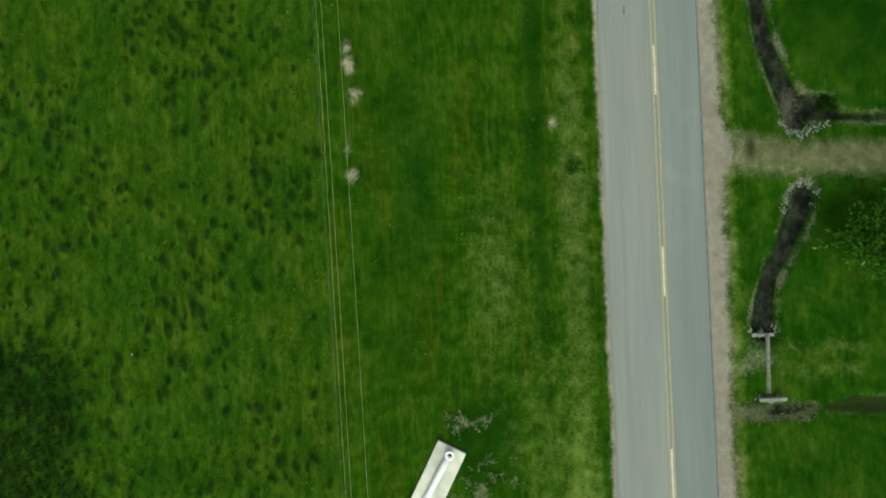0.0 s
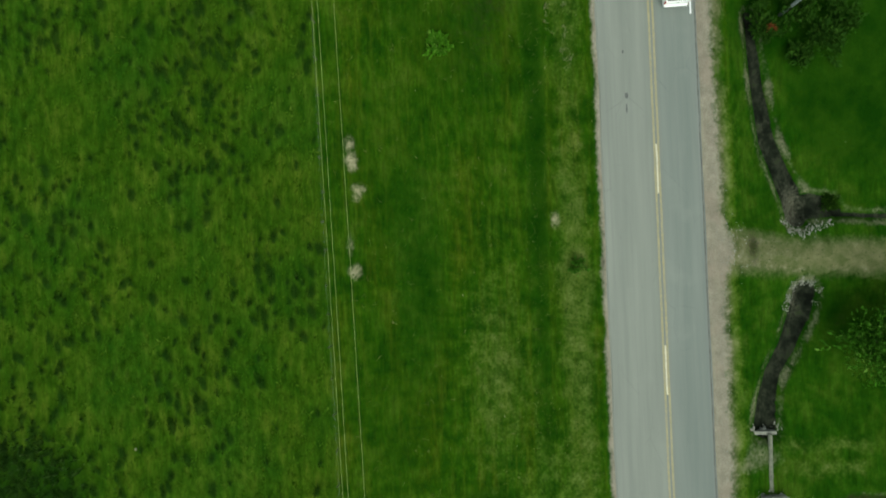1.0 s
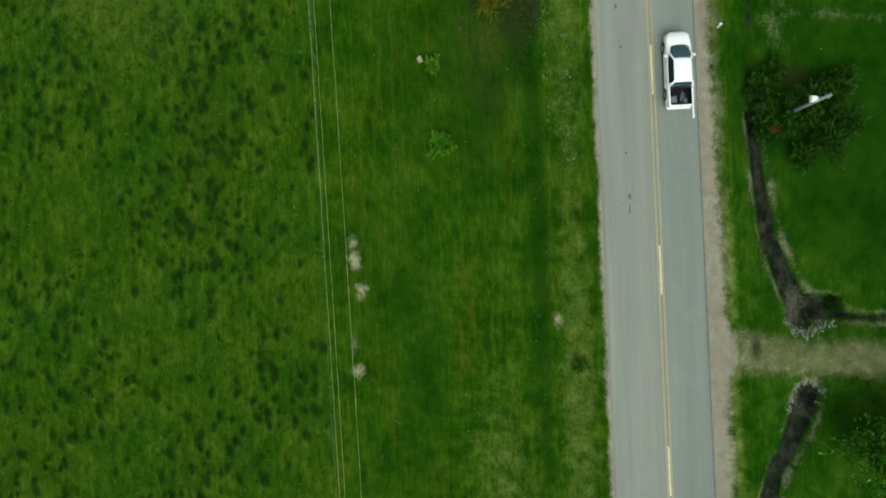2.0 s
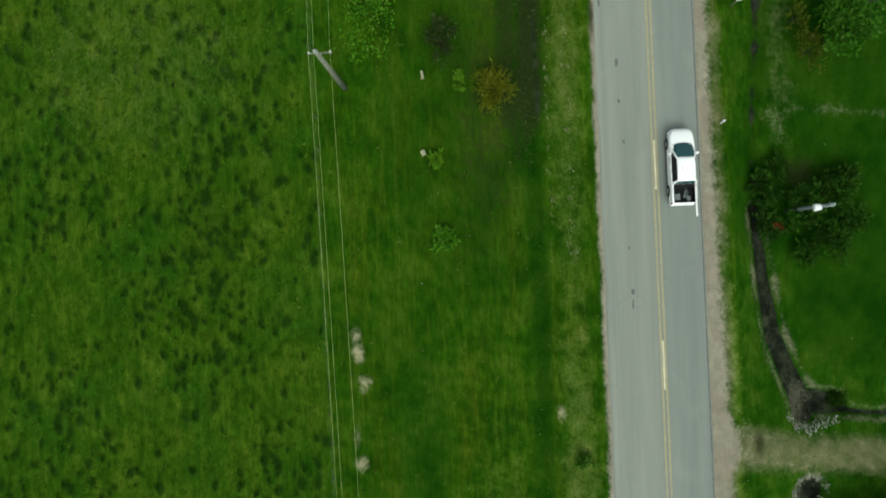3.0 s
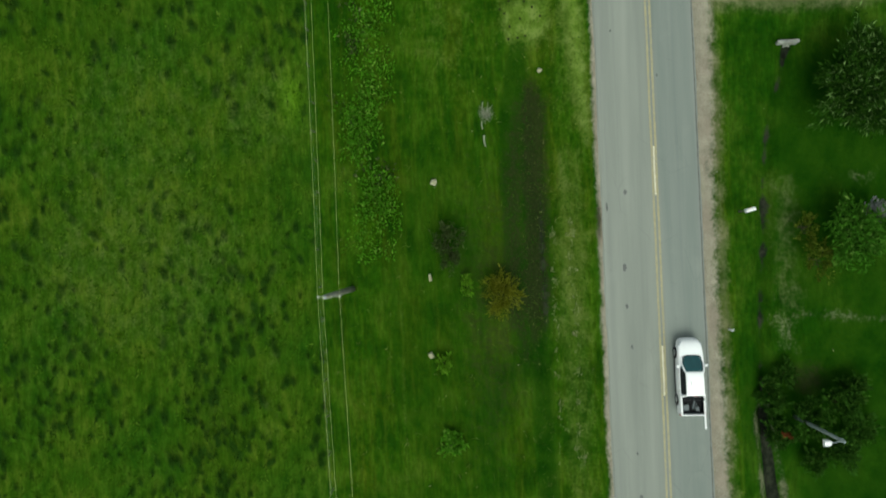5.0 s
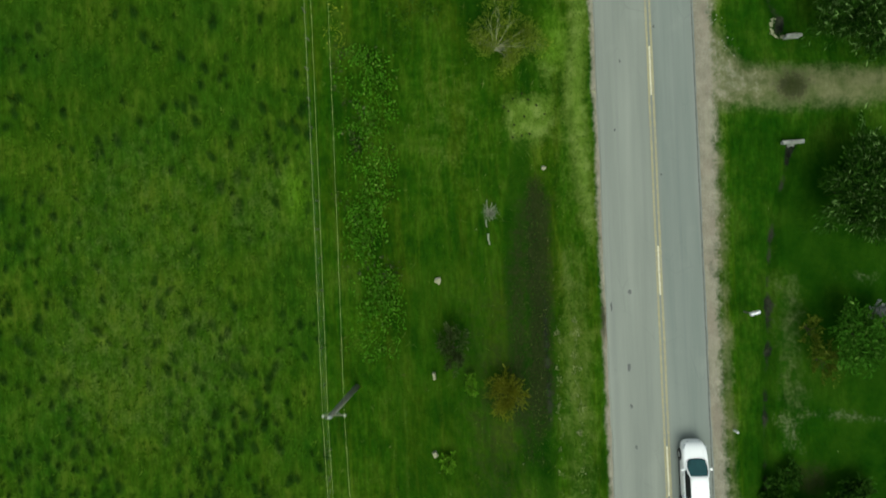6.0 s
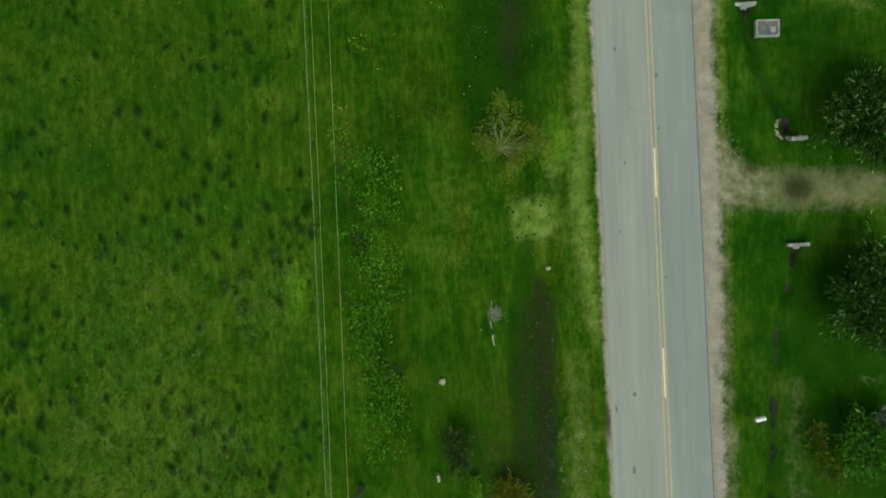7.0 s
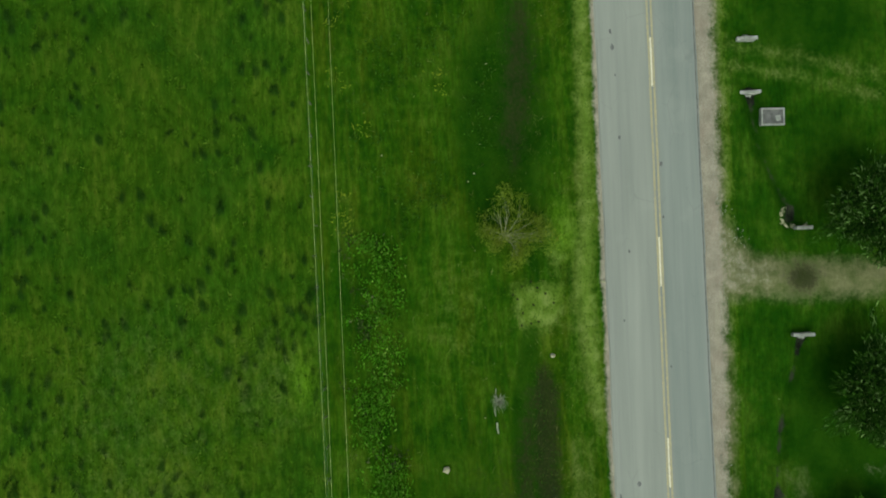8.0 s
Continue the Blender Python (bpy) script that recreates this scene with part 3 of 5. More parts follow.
    patchy = 0.62 + 0.28 * np.sin(x * 2.1 + 1.7 * np.sin(y * 1.3)) + 0.2 * np.sin(y * 3.7 + x * 1.1)
    bank = np.clip(patchy + 0.2, 0.7, 1.1) * soft(np.abs(shore - 0.2) - 0.15 - 0.07 * np.sin(x * 1.3 + y), 0.3)
    bank = np.maximum(bank, 0.8 * soft(seg_dist(x, y, [(-11.0, -4.3, 0.55), (-11.2, -6.2, 0.55), (-11.3, -8.6, 0.5), (-10.9, -9.4, 0.3)]), 0.4))
    bank = np.maximum(bank, 0.62 * soft(np.abs(seg_dist(x, y, DITCH_C_END) - 0.1) - 0.1, 0.2))
    bank = np.maximum(bank, 0.65 * soft(seg_dist(x, y, [(-8.6, -4.2, 0.4), (-7.6, -5.6, 1.1), (-7.8, -6.4, 0.8)]), 0.6))
    bank = np.maximum(bank, 0.46 * soft(np.maximum(np.abs(x - 25.7) - 1.6, np.abs(y + 7.95) - 1.05), 0.8))
    bank = np.maximum(bank, 0.62 * soft(seg_dist(x, y, [(26.9, -9.2, 0.25), (26.7, -11.5, 0.35), (26.3, -14.5, 0.3)]), 0.6))
    bank = np.maximum(bank, 0.42 * soft(blob(x, y, 35.5, -12.9, 0.7, 1.9), 0.7))
    field = soft(np.interp(x, [-40, -15, 5, 50, 100], [20.9, 21.0, 21.35, 21.9, 22.5]) - y, 0.25)
    bare = np.max([0.86 * soft(blob(x, y, *b), 0.5) for b in ((5.1, 19.55, 0.5, 0.45), (10.4, 19.15, 0.42, 0.42), (10.0, 19.35, 0.3, 0.2),
                                                         (12.3, 19.55, 0.65, 0.45), (13.4, 19.65, 0.45, 0.35))], axis=0)
    bare = np.maximum(bare, 0.62 * soft(blob(x, y, 6.8, 19.8, 0.8, 0.3), 0.3))
    bare = np.maximum(bare, 0.6 * soft(blob(x, y, 8.0, 6.5, 0.7, 0.35), 0.3))
    bare = np.maximum(bare, 0.55 * soft(seg_dist(x, y, [(-10.8, 13.4, 0.3), (-11.3, 12.8, 0.35), (-10.9, 11.7, 0.3)]), 0.3))
    bare = np.maximum(bare, 0.5 * soft(seg_dist(x, y, [(-14.4, 11.6, 0.2), (-15.4, 12.1, 0.7), (-17, 12.8, 0.8)]), 0.7))
    dry = 0.72 * soft(np.abs(y - 5.4) - 1.2 + edge_wob, 0.7) * np.interp(x, [-20, -7, 3, 8, 14, 24, 30, 36, 40], [1.0, 0.75, 1, 0.9, 0.6, 0.75, 0.9, 0.8, 0.3])
    dry = np.maximum(dry, 0.95 * soft(seg_dist(x, y, [(70, 4.3, 0.5), (57, 4.4, 0.6), (52, 4.5, 0.65), (48, 5.0, 0.75), (43, 4.7, 0.65), (39, 4.2, 0.4)]), 0.6))
    dry = np.maximum(dry, 0.4 * soft(blob(x, y, 41, 34, 9, 9), 5))
    dry = np.maximum(dry, 0.46 * soft(blob(x, y, 32, 34, 8, 10), 4))
    dry = np.maximum(dry, 0.46 * soft(blob(x, y, 42, 26, 6, 4), 3))
    dry = np.maximum(dry, 0.5 * soft(blob(x, y, 43, 23.8, 2.5, 0.9), 0.8))
    dry = np.maximum(dry, 0.8 * soft(np.maximum(np.abs(x - 46.6) - 1.5, np.abs(y - 7.8) - 1.6), 1.1))
    dry = np.maximum(dry, 0.55 * soft(blob(x, y, 50.5, 6.4, 2.5, 1.2), 1.0))
    dry = np.maximum(dry, 0.62 * soft(blob(x, y, -2, 10.6, 8, 2.2), 2.0))
    dry = np.maximum(dry, 0.5 * soft(np.abs(y - 16.6) - 0.15 - 0.02 * np.sin(x * 0.4), 0.3) * soft(np.abs(x - 22) - 10, 4))
    for lines in (((-7.1, -6.9), (-7.1, -12.4)), ((-8.6, -7.4), (-8.5, -11.8)), ((63.0, -3.9), (62.0, -9.3)), ((61.5, -4.2), (60.9, -9.3)), ((62.0, -9.0), (60.5, -14)), ((60.8, -9.0), (59.1, -14))):
        (x0, y0), (x1, y1) = lines
        dry = np.maximum(dry, 0.72 * soft(seg_dist(x, y, [(x0, y0, 0.4), (x1, y1, 0.6)]), 0.9))
    dry = np.maximum(dry, 0.6 * soft(seg_dist(x, y, DRIVE_2), 1.2))
    dry = np.maximum(dry, 0.75 * soft(np.abs(y + 4.35) - 0.35 + edge_wob, 0.4) * np.interp(x, [13, 19, 40, 46], [1, 0.5, 0.5, 1]))
    dry = np.maximum(dry, 0.42 * soft(seg_dist(x, y, [(20.5, 25.4, 1.2), (27, 25.2, 1.0), (33, 24.5, 1.4)]), 1.6))
    lush = np.clip((-y - 4.4) / 0.8, 0, 1)
    lush = np.maximum(lush, 1.0 * soft(seg_dist(x, y, GULLY_L) - 0.2, 0.4) * (x < 30))
    lush = np.maximum(lush, 0.8 * soft(blob(x, y, 58, 9.5, 7, 3.2), 1.5))
    lush = np.maximum(lush, 0.8 * soft(blob(x, y, 5, 15.5, 9, 2.0), 1.5))
    lush = np.maximum(lush, 0.8 * soft(blob(x, y, -12.5, 11.5, 3.4, 2.6), 1.0))
    mud = np.maximum(0.5 * soft(seg_dist(x, y, GULLY_L) + 0.1 - 0.15 * np.sin(x * 0.9 + np.sin(x * 2.3)), 0.75) * np.interp(x, [-20, 20, 25, 28, 40.5, 42.5, 46], [0.75, 0.75, 1.0, 1.75, 1.75, 0.8, 0.4]),
                     0.66 * soft(seg_dist(x, y, GULLY_N) - 0.1, 1.2))
    mud = np.maximum(mud, 0.68 * soft(seg_dist(x, y, [(24.5, 8.6, 0.7), (28, 9.2, 1.3), (37, 9.0, 1.1), (41, 8.4, 0.7)]), 1.1))
    mud = np.maximum(mud, 0.92 * soft(seg_dist(x, y, [(26.5, 7.5, 0.3), (29, 7.6, 0.85), (41, 7.5, 0.95), (42.5, 7.6, 0.4)]), 0.7))
    mud = np.maximum(mud, 0.52 * soft(blob(x, y, 27, 10.6, 13, 3.2), 2.4))
    mud = np.maximum(mud, 1.1 * soft(seg_dist(x, y, DITCH_C_END), 0.35))
    mud = np.maximum(mud, 0.46 * soft(blob(x, y, 0.0, -11.1, 2.0, 0.8), 0.8))
    mud = np.maximum(mud, 0.95 * soft(blob(x, y, 47.8, -8.9, 1.0, 1.1), 1.0))
    mud = np.maximum(mud, 0.75 * soft(blob(x, y, 22.8, -9.2, 1.2, 1.3), 0.9))
    mud = np.maximum(mud, 0.85 * soft(blob(x, y, 5.6, -5.8, 1.0, 0.4), 0.45))
    mud = np.maximum(mud, 0.8 * soft(blob(x, y, 33.4, 3.62, 1.7, 0.22), 0.2))
    mud = np.maximum(mud, 0.6 * soft(blob(x, y, 5.0, 3.62, 1.4, 0.2), 0.2))
    mud = np.maximum(mud, 0.6 * soft(blob(x, y, 36.5, -3.3, 1.0, 0.25), 0.3))
    mud = np.maximum(mud, 0.36 * soft(blob(x, y, 21.5, 29.3, 6.0, 2.2), 2.0))
    fresh = np.max([m * soft(blob(x, y, *b), f) for b, m, f in (((42.4, 23.3, 1.6, 0.8), 0.9, 1.0), ((44.9, 26.3, 0.7, 0.5), 0.5, 0.7), ((40.3, 25.4, 1.0, 0.6), 0.5, 0.8), ((51.4, 6.1, 1.9, 1.0), 0.8, 0.9),
                                                              ((46.8, 18.0, 3.0, 0.8), 0.62, 0.8), ((38.5, 18.8, 2.2, 0.7), 0.5, 0.7), ((33.5, 19.0, 2.0, 1.6), 0.5, 1.2), ((34.5, 24.4, 1.2, 0.6), 0.4, 0.8), ((46, 4.3, 7, 0.4), 0.35, 0.6), ((28.5, 4.2, 3.0, 0.3), 0.5, 0.4))], axis=0)
    thick = np.interp(x, [-20, 4, 12, 26, 36, 46, 74], [0.7, 0.6, 0.5, 0.45, 0.25, 0.0, 0.0])
    thick = np.maximum(thick, 1.0 * np.exp(-((x - 22) ** 2 / 60 + (y - 29.4) ** 2 / 9)))
    thick = np.maximum(thick, 0.9 * np.exp(-((x + 9) ** 2 / 70 + (y - 40) ** 2 / 40)))
    rank_shade = soft(seg_dist(x, y, [(-60, 7.6, 0.5), (1.2, 7.65, 0.5), (15.9, 7.5, 0.55), (24, 7.7, 0.6), (30, 8.6, 1.4), (40, 8.6, 1.2), (45, 8.4, 0.6)]), 0.4)
    rank_shade = np.maximum(rank_shade * np.interp(x, [-10, 4, 10], [0.35, 0.6, 1.0]), rank_slot)
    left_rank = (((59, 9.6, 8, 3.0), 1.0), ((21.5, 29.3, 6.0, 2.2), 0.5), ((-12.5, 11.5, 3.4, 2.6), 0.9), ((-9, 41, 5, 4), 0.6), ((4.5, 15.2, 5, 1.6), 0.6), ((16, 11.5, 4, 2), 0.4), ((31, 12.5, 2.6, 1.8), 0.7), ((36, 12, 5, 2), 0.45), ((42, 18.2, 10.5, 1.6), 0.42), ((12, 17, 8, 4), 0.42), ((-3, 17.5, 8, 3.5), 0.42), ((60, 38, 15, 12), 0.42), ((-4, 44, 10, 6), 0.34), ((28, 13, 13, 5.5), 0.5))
    # right side: dark lawn, with shade by the willow and bush painted in
    right_rank_shade = (((20, -8.5, 4, 3.4), 0.5), ((31, -11, 3.5, 3), 0.6), ((38.0, -11.8, 6.5, 4.4), 0.85), ((31.5, -11.0, 6.5, 4.5), 0.62), ((21, -8.8, 4.5, 4.5), 0.7), ((20.5, -12.8, 6.5, 4.6), 1.0), ((31.5, -13.2, 6, 3.4), 0.7), ((56, -11, 3.5, 2.6), 0.6), ((65, -10.5, 4.5, 4), 0.8), ((0.8, -11.0, 3.0, 1.6), 0.7), ((40.5, -12, 4, 3.4), 0.9), ((15.5, -12.5, 5.5, 4.4), 0.85), ((26, -13.2, 3.5, 3.4), 0.7))
    for b, amount in left_rank + right_rank_shade:
        rank_shade = np.maximum(rank_shade, amount * soft(blob(x, y, *b), 1.3))
    worn = np.maximum(0.92 * soft(seg_dist(x, y, DRIVE_1), 0.7), 0.95 * soft(seg_dist(x, y, DRIVE_2), 0.9))
    worn = np.maximum(worn, 0.85 * soft(np.abs(y + 4.0) - 0.3 + edge_wob, 0.6))
    for (x0, y0), (x1, y1) in (((63.0, -4.0), (62.0, -9.3)), ((61.5, -4.4), (60.9, -9.3)), ((62.0, -9.0), (60.5, -14)), ((60.9, -9.0), (59.1, -14)), ((-7.1, -6.7), (-7.1, -12.4)), ((-8.6, -7.2), (-8.5, -11.8))):
        worn = np.maximum(worn, 0.28 * soft(seg_dist(x, y, [(x0, y0, 0.35), (x1, y1, 0.5)]), 0.7))
    worn = np.maximum(worn, 0.38 * soft(np.maximum(np.abs(x - 31.0) - 5.0, np.abs(y + 8.2) - 1.05), 0.8))
    pale = soft(seg_dist(x, y, [(75, 4.2, 0.35), (57, 4.25, 0.45), (52, 4.3, 0.55), (48, 4.7, 0.65), (43, 4.5, 0.5), (38.5, 4.1, 0.1)]), 0.85) * 0.85
    pale = np.maximum(pale, 0.66 * soft(np.maximum(np.abs(x - 46.6) - 1.5, np.abs(y - 7.7) - 1.7 - 0.2 * np.sin(x * 1.9)), 0.7))
    pale = np.maximum(pale, 0.42 * soft(blob(x, y, 49.6, 6.0, 3.4, 1.5), 1.3))
    pale = np.maximum(pale, 0.35 * soft(blob(x, y, 42.8, 23.6, 2.6, 1.2), 1.4))
    pale = np.maximum(pale, np.maximum(0.46 * soft(blob(x, y, -13, 7.6, 8, 3.2), 2.0), 0.62 * soft(blob(x, y, -16, 5.7, 8, 1.6), 1.2)))
    pale = np.maximum(pale, 0.66 * soft(np.abs(y + 4.5) - 0.35 + edge_wob, 0.7) * np.interp(x, [13, 19, 40, 46], [1, 0.25, 0.25, 1]))
    pale = np.maximum(pale, 0.34 * soft(blob(x, y, 44.5, 5.6, 6, 1.2), 0.8))
    pale = np.maximum(pale, 0.30 * soft(blob(x, y, 46, 13.0, 7, 3.5), 2.5))
    pale = np.maximum(pale, 0.62 * soft(blob(x, y, 51.2, 5.7, 2.4, 0.9), 0.9))
    worn = np.maximum(worn, 0.32 * soft(blob(x, y, 51.5, 7.4, 1.6, 1.2), 1.0))
    silt = 0.8 * soft(blob(x, y, 7.9, -8.5, 1.7, 0.9), 0.7)
    silt = np.maximum(silt, 0.55 * soft(blob(x, y, 2.2, -8.4, 0.9, 0.7), 0.5))
    silt = np.maximum(silt, 0.5 * soft(blob(x, y, -10.8, -12.0, 1.2, 2.6), 0.8))
    silt = np.maximum(silt, 0.4 * soft(blob(x, y, 12.0, -7.0, 2.5, 0.5), 0.5))
    for name, masks in (("soil_c", (rank_shade, worn, pale, silt)), ("tussock", (tussock, thick, fresh, 0 * rank_shade)), ("soil_a", (gravel, wet, bank, field)), ("soil_b", (bare, dry, lush, mud))):
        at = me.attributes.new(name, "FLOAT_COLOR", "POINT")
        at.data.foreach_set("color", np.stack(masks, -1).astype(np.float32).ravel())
    me.materials.append(M_GROUND)
    return tagged(new("ground", me), "green pasture and mown roadside grass with ditches", "ground", kind="structure")


build_ground()


# ---- road ----
def build_road():
    ys = [-2.88, -2.80, -1.4, 0.2, 1.9, 3.36, 3.45]
    zs = [-0.07, -0.012, 0.01, 0.025, 0.012, -0.012, -0.07]
    xs = list(np.arange(-30, 86, 1.0))
    xs = [-900, -300, -100, -60, *xs, 120, 300, 900]
    verts, faces = [], []
    for x in xs:
        for j, (y, z) in enumerate(zip(ys, zs)):
            wob = 0.025 * math.sin(x * 0.7 + j) + 0.018 * math.sin(x * 3.1 + 2 * j) if j in (0, 1, 5, 6) else 0
            verts.append((x, y + wob, z))
    n = len(ys)
    for i in range(len(xs) - 1):
        for j in range(n - 1):
            a = i * n + j
            faces.append((a, a + n, a + n + 1, a + 1))
    road = link_mesh("road", verts, faces, M_ASPHALT)
    tagged(road, "grey worn two-lane asphalt road", "road", kind="structure")

    def strip(name, x0, x1, y0, y1, mat, label, step=2.0, lift=0.006):
        k = max(1, int((x1 - x0) / step))
        v, f = [], []
        for i in range(k + 1):
            x = x0 + (x1 - x0) * i / k
            w = 0.008 * math.sin(x * 2.1)
            for y in (y0, y1):
                v.append((x, y + w, float(np.interp(y, ys, zs)) + lift))
        for i in range(k):
            f.append((2 * i, 2 * i + 2, 2 * i + 3, 2 * i + 1))
        return link_mesh(name, v, f, mat, road, label)

    strip("yellow_line", -300, 300, 0.06, 0.20, M_YELLOW, "faded yellow centre line")
    strip("yellow_line", -300, 300, -0.20, -0.06, M_YELLOW, "faded yellow centre line")
    for i in range(-6, 12):
        strip("dash", 12.77 * i - 3.48, 12.77 * i - 0.35, -0.055, 0.055, M_PALE, "pale centre dash", 1.0)
    # dark strip paints the shade along the asphalt's drop-off
    strip("edge_shade", -100, 130, -2.80, -2.72, M_EDGE_SHADE, "dark edge strip painted as the drop-off's shade", 1.0)
    r = np.random.default_rng(3)

    def stain(x, y, rx, ry):
        n = 14
        ph = r.uniform(0.65, 1.25, n)
        v = [(x + rx * ph[i] * math.cos(6.2832 * i / n), y + ry * ph[i] * math.sin(6.2832 * i / n), 0) for i in range(n)]
        v = [(a, b, float(np.interp(b, ys, zs)) + 0.005) for a, b, _ in v]
        link_mesh("stain", v, [tuple(range(n))], M_STAIN, road, "dark oil stain")

    for x, y, rx, ry in ((15.6, 1.72, 0.22, 0.12), (18.4, 1.85, 0.10, 0.07), (14.8, 1.75, 0.35, 0.06), (35.1, 1.9, 0.16, 0.12), (30.3, 2.15, 0.25, 0.12),
                         (64.0, 2.5, 0.18, 0.09), (63.0, 2.42, 0.2, 0.12), (57.2, 2.2, 0.16, 0.08), (55.4, -0.32, 0.16, 0.1), (52.0, -0.33, 0.12, 0.08),
                         (61.2, 2.3, 0.1, 0.06), (49.9, 1.9, 0.12, 0.06), (42.5, -0.4, 0.1, 0.06), (34.2, 3.1, 0.3, 0.06),
                         (25.2, 1.9, 0.14, 0.08), (27.8, 2.1, 0.16, 0.09), (45.5, 2.4, 0.1, 0.06)):
        stain(x, y, rx, ry)
    return road


build_road()


def ground_at(x, y):
    return float(land(np.array(float(x)), np.array(float(y))))


# ---- the pickup ----
def build_pickup(x, y, turn):
    car = empty("pickup_truck", x, y, 0.02, turn, label="white double-cab pickup with an open bed on the road", category="pickup truck")

    def ring(xx, hw, z0, z1, r=0.12, n=4):
        """A rounded box section across the car."""
        pts = []
        for cy, cz, a0 in ((hw - r, z1 - r, 0), (-hw + r, z1 - r, 90), (-hw + r, z0 + r * 0.6, 180), (hw - r, z0 + r * 0.6, 270)):
            for i in range(n + 1):
                a = radians(a0 + 90 * i / n)
                pts.append((xx, cy + r * math.cos(a), cz + r * (1 if a0 < 180 else 0.6) * math.sin(a)))
        return pts

    # front body and cabin base, nose rounded in plan
    st = [(2.43, 0.36, 0.34, 0.66, 0.10), (2.40, 0.52, 0.30, 0.74, 0.12), (2.32, 0.65, 0.26, 0.82, 0.14), (2.16, 0.755, 0.24, 0.91, 0.16), (1.95, 0.82, 0.22, 0.97, 0.17), (1.72, 0.855, 0.22, 1.01, 0.17),
          (1.3, 0.875, 0.22, 1.06, 0.16), (0.9, 0.88, 0.22, 1.08, 0.12), (0.0, 0.885, 0.22, 1.08, 0.11), (-0.8, 0.885, 0.22, 1.09, 0.11), (-1.16, 0.885, 0.24, 1.10, 0.10)]
    part("body", loft([ring(*s) for s in st]), M_CAR, car, smooth=True)

    # cabin: roof shell on pillars over dark glass
    def cab(xx, hb, zb, ht, zt):
        return [(xx, hb, zb), (xx, (hb + ht) / 2 + 0.02, (zb + zt) / 2), (xx, ht, zt - 0.06), (xx, ht - 0.06, zt), (xx, ht * 0.5, zt + 0.018), (xx, 0, zt + 0.025),
                (xx, -ht * 0.5, zt + 0.018), (xx, -ht + 0.06, zt), (xx, -ht, zt - 0.06), (xx, -(hb + ht) / 2 - 0.02, (zb + zt) / 2), (xx, -hb, zb)]

    part("glasshouse", loft([cab(1.41, 0.36, 1.03, 0.32, 1.085), cab(1.37, 0.52, 1.03, 0.47, 1.10), cab(1.26, 0.62, 1.03, 0.56, 1.14), cab(1.08, 0.69, 1.04, 0.61, 1.21), cab(0.88, 0.76, 1.05, 0.64, 1.30), cab(0.42, 0.80, 1.05, 0.61, 1.53), cab(0.1, 0.81, 1.05, 0.60, 1.56),
                             cab(-0.7, 0.81, 1.05, 0.60, 1.555), cab(-1.0, 0.80, 1.05, 0.59, 1.51), cab(-1.15, 0.79, 1.05, 0.62, 1.2)]), M_GLASS, car, "tinted glass", smooth=False)
    roof = [(0.50, 0.585, 1.50), (0.40, 0.605, 1.545), (0.1, 0.62, 1.578), (-0.4, 0.62, 1.582), (-0.85, 0.615, 1.562), (-1.02, 0.595, 1.525)]
    secs = []
    for xx, h, z in roof:
        secs.append([(xx, h, z - 0.07), (xx, h, z - 0.02), (xx, h - 0.05, z + 0.012), (xx, h * 0.5, z + 0.032), (xx, 0, z + 0.038), (xx, -h * 0.5, z + 0.032), (xx, -h + 0.05, z + 0.012), (xx, -h, z - 0.02), (xx, -h, z - 0.07)])
    part("roof", loft(secs), M_CAR, car, smooth=True)
    for s in (1, -1):
        part("pillar", tube([(1.24, 0.68 * s, 1.09), (0.98, 0.75 * s, 1.16), (0.72, 0.70 * s, 1.36), (0.44, 0.60 * s, 1.53)], [0.05, 0.055, 0.055, 0.06], 7), M_CAR, car)
        part("pillar", tube([(-0.35, 0.835 * s, 1.06), (-0.35, 0.735 * s, 1.32), (-0.35, 0.625 * s, 1.55)], [0.03, 0.03, 0.03], 6), M_DARKPLASTIC, car)
        part("pillar", tube([(-1.12, 0.815 * s, 1.06), (-1.06, 0.72 * s, 1.32), (-0.98, 0.61 * s, 1.53)], [0.08, 0.075, 0.06], 6), M_CAR, car)
        for xa, xb in ((0.72, -0.31), (-0.39, -0.96)):
            pane = [(xa, 0.832 * s, 1.10), (xb, 0.832 * s, 1.10), (xb, 0.735 * s, 1.34), (xb, 0.645 * s, 1.50), (xa * 0.55 + 0.08 if xa > 0 else xa, 0.655 * s, 1.48), (xa * 0.8 if xa > 0 else xa, 0.735 * s, 1.34)]
            inner = [(a, b - 0.02 * s, c) for a, b, c in pane]
            part("side_window", loft([inner, pane]), M_SIDEGLASS, car, "dark side window")
        part("sill_trim", box(2.4, 0.05, 0.12, (0.05, 0.885 * s, 0.27), 0.02), M_DARKPLASTIC, car)
        mirror = part("wing_mirror", box(0.16, 0.2, 0.14, (0.78, 0.98 * s, 1.1), 0.05), M_CAR, car, smooth=True)
        part("mirror_glass", box(0.012, 0.15, 0.1, (0.696, 0.985 * s, 1.1), 0.004), M_CHROME, mirror)
        part("headlamp", box(0.3, 0.22, 0.1, (2.12, 0.66 * s, 0.84), 0.04, (0, 12, -38 * s)), M_CLEARLAMP, car, "clear headlamp", smooth=True)
        part("tail_lamp", box(0.1, 0.1, 0.28, (-2.36, 0.84 * s, 0.88), 0.03), M_REDLAMP, car, "red tail lamp")
        for xx in (1.0, -0.25):
            part("door_handle", box(0.16, 0.03, 0.03, (xx - 0.55, 0.895 * s, 0.96), 0.01), M_DARKPLASTIC, car)
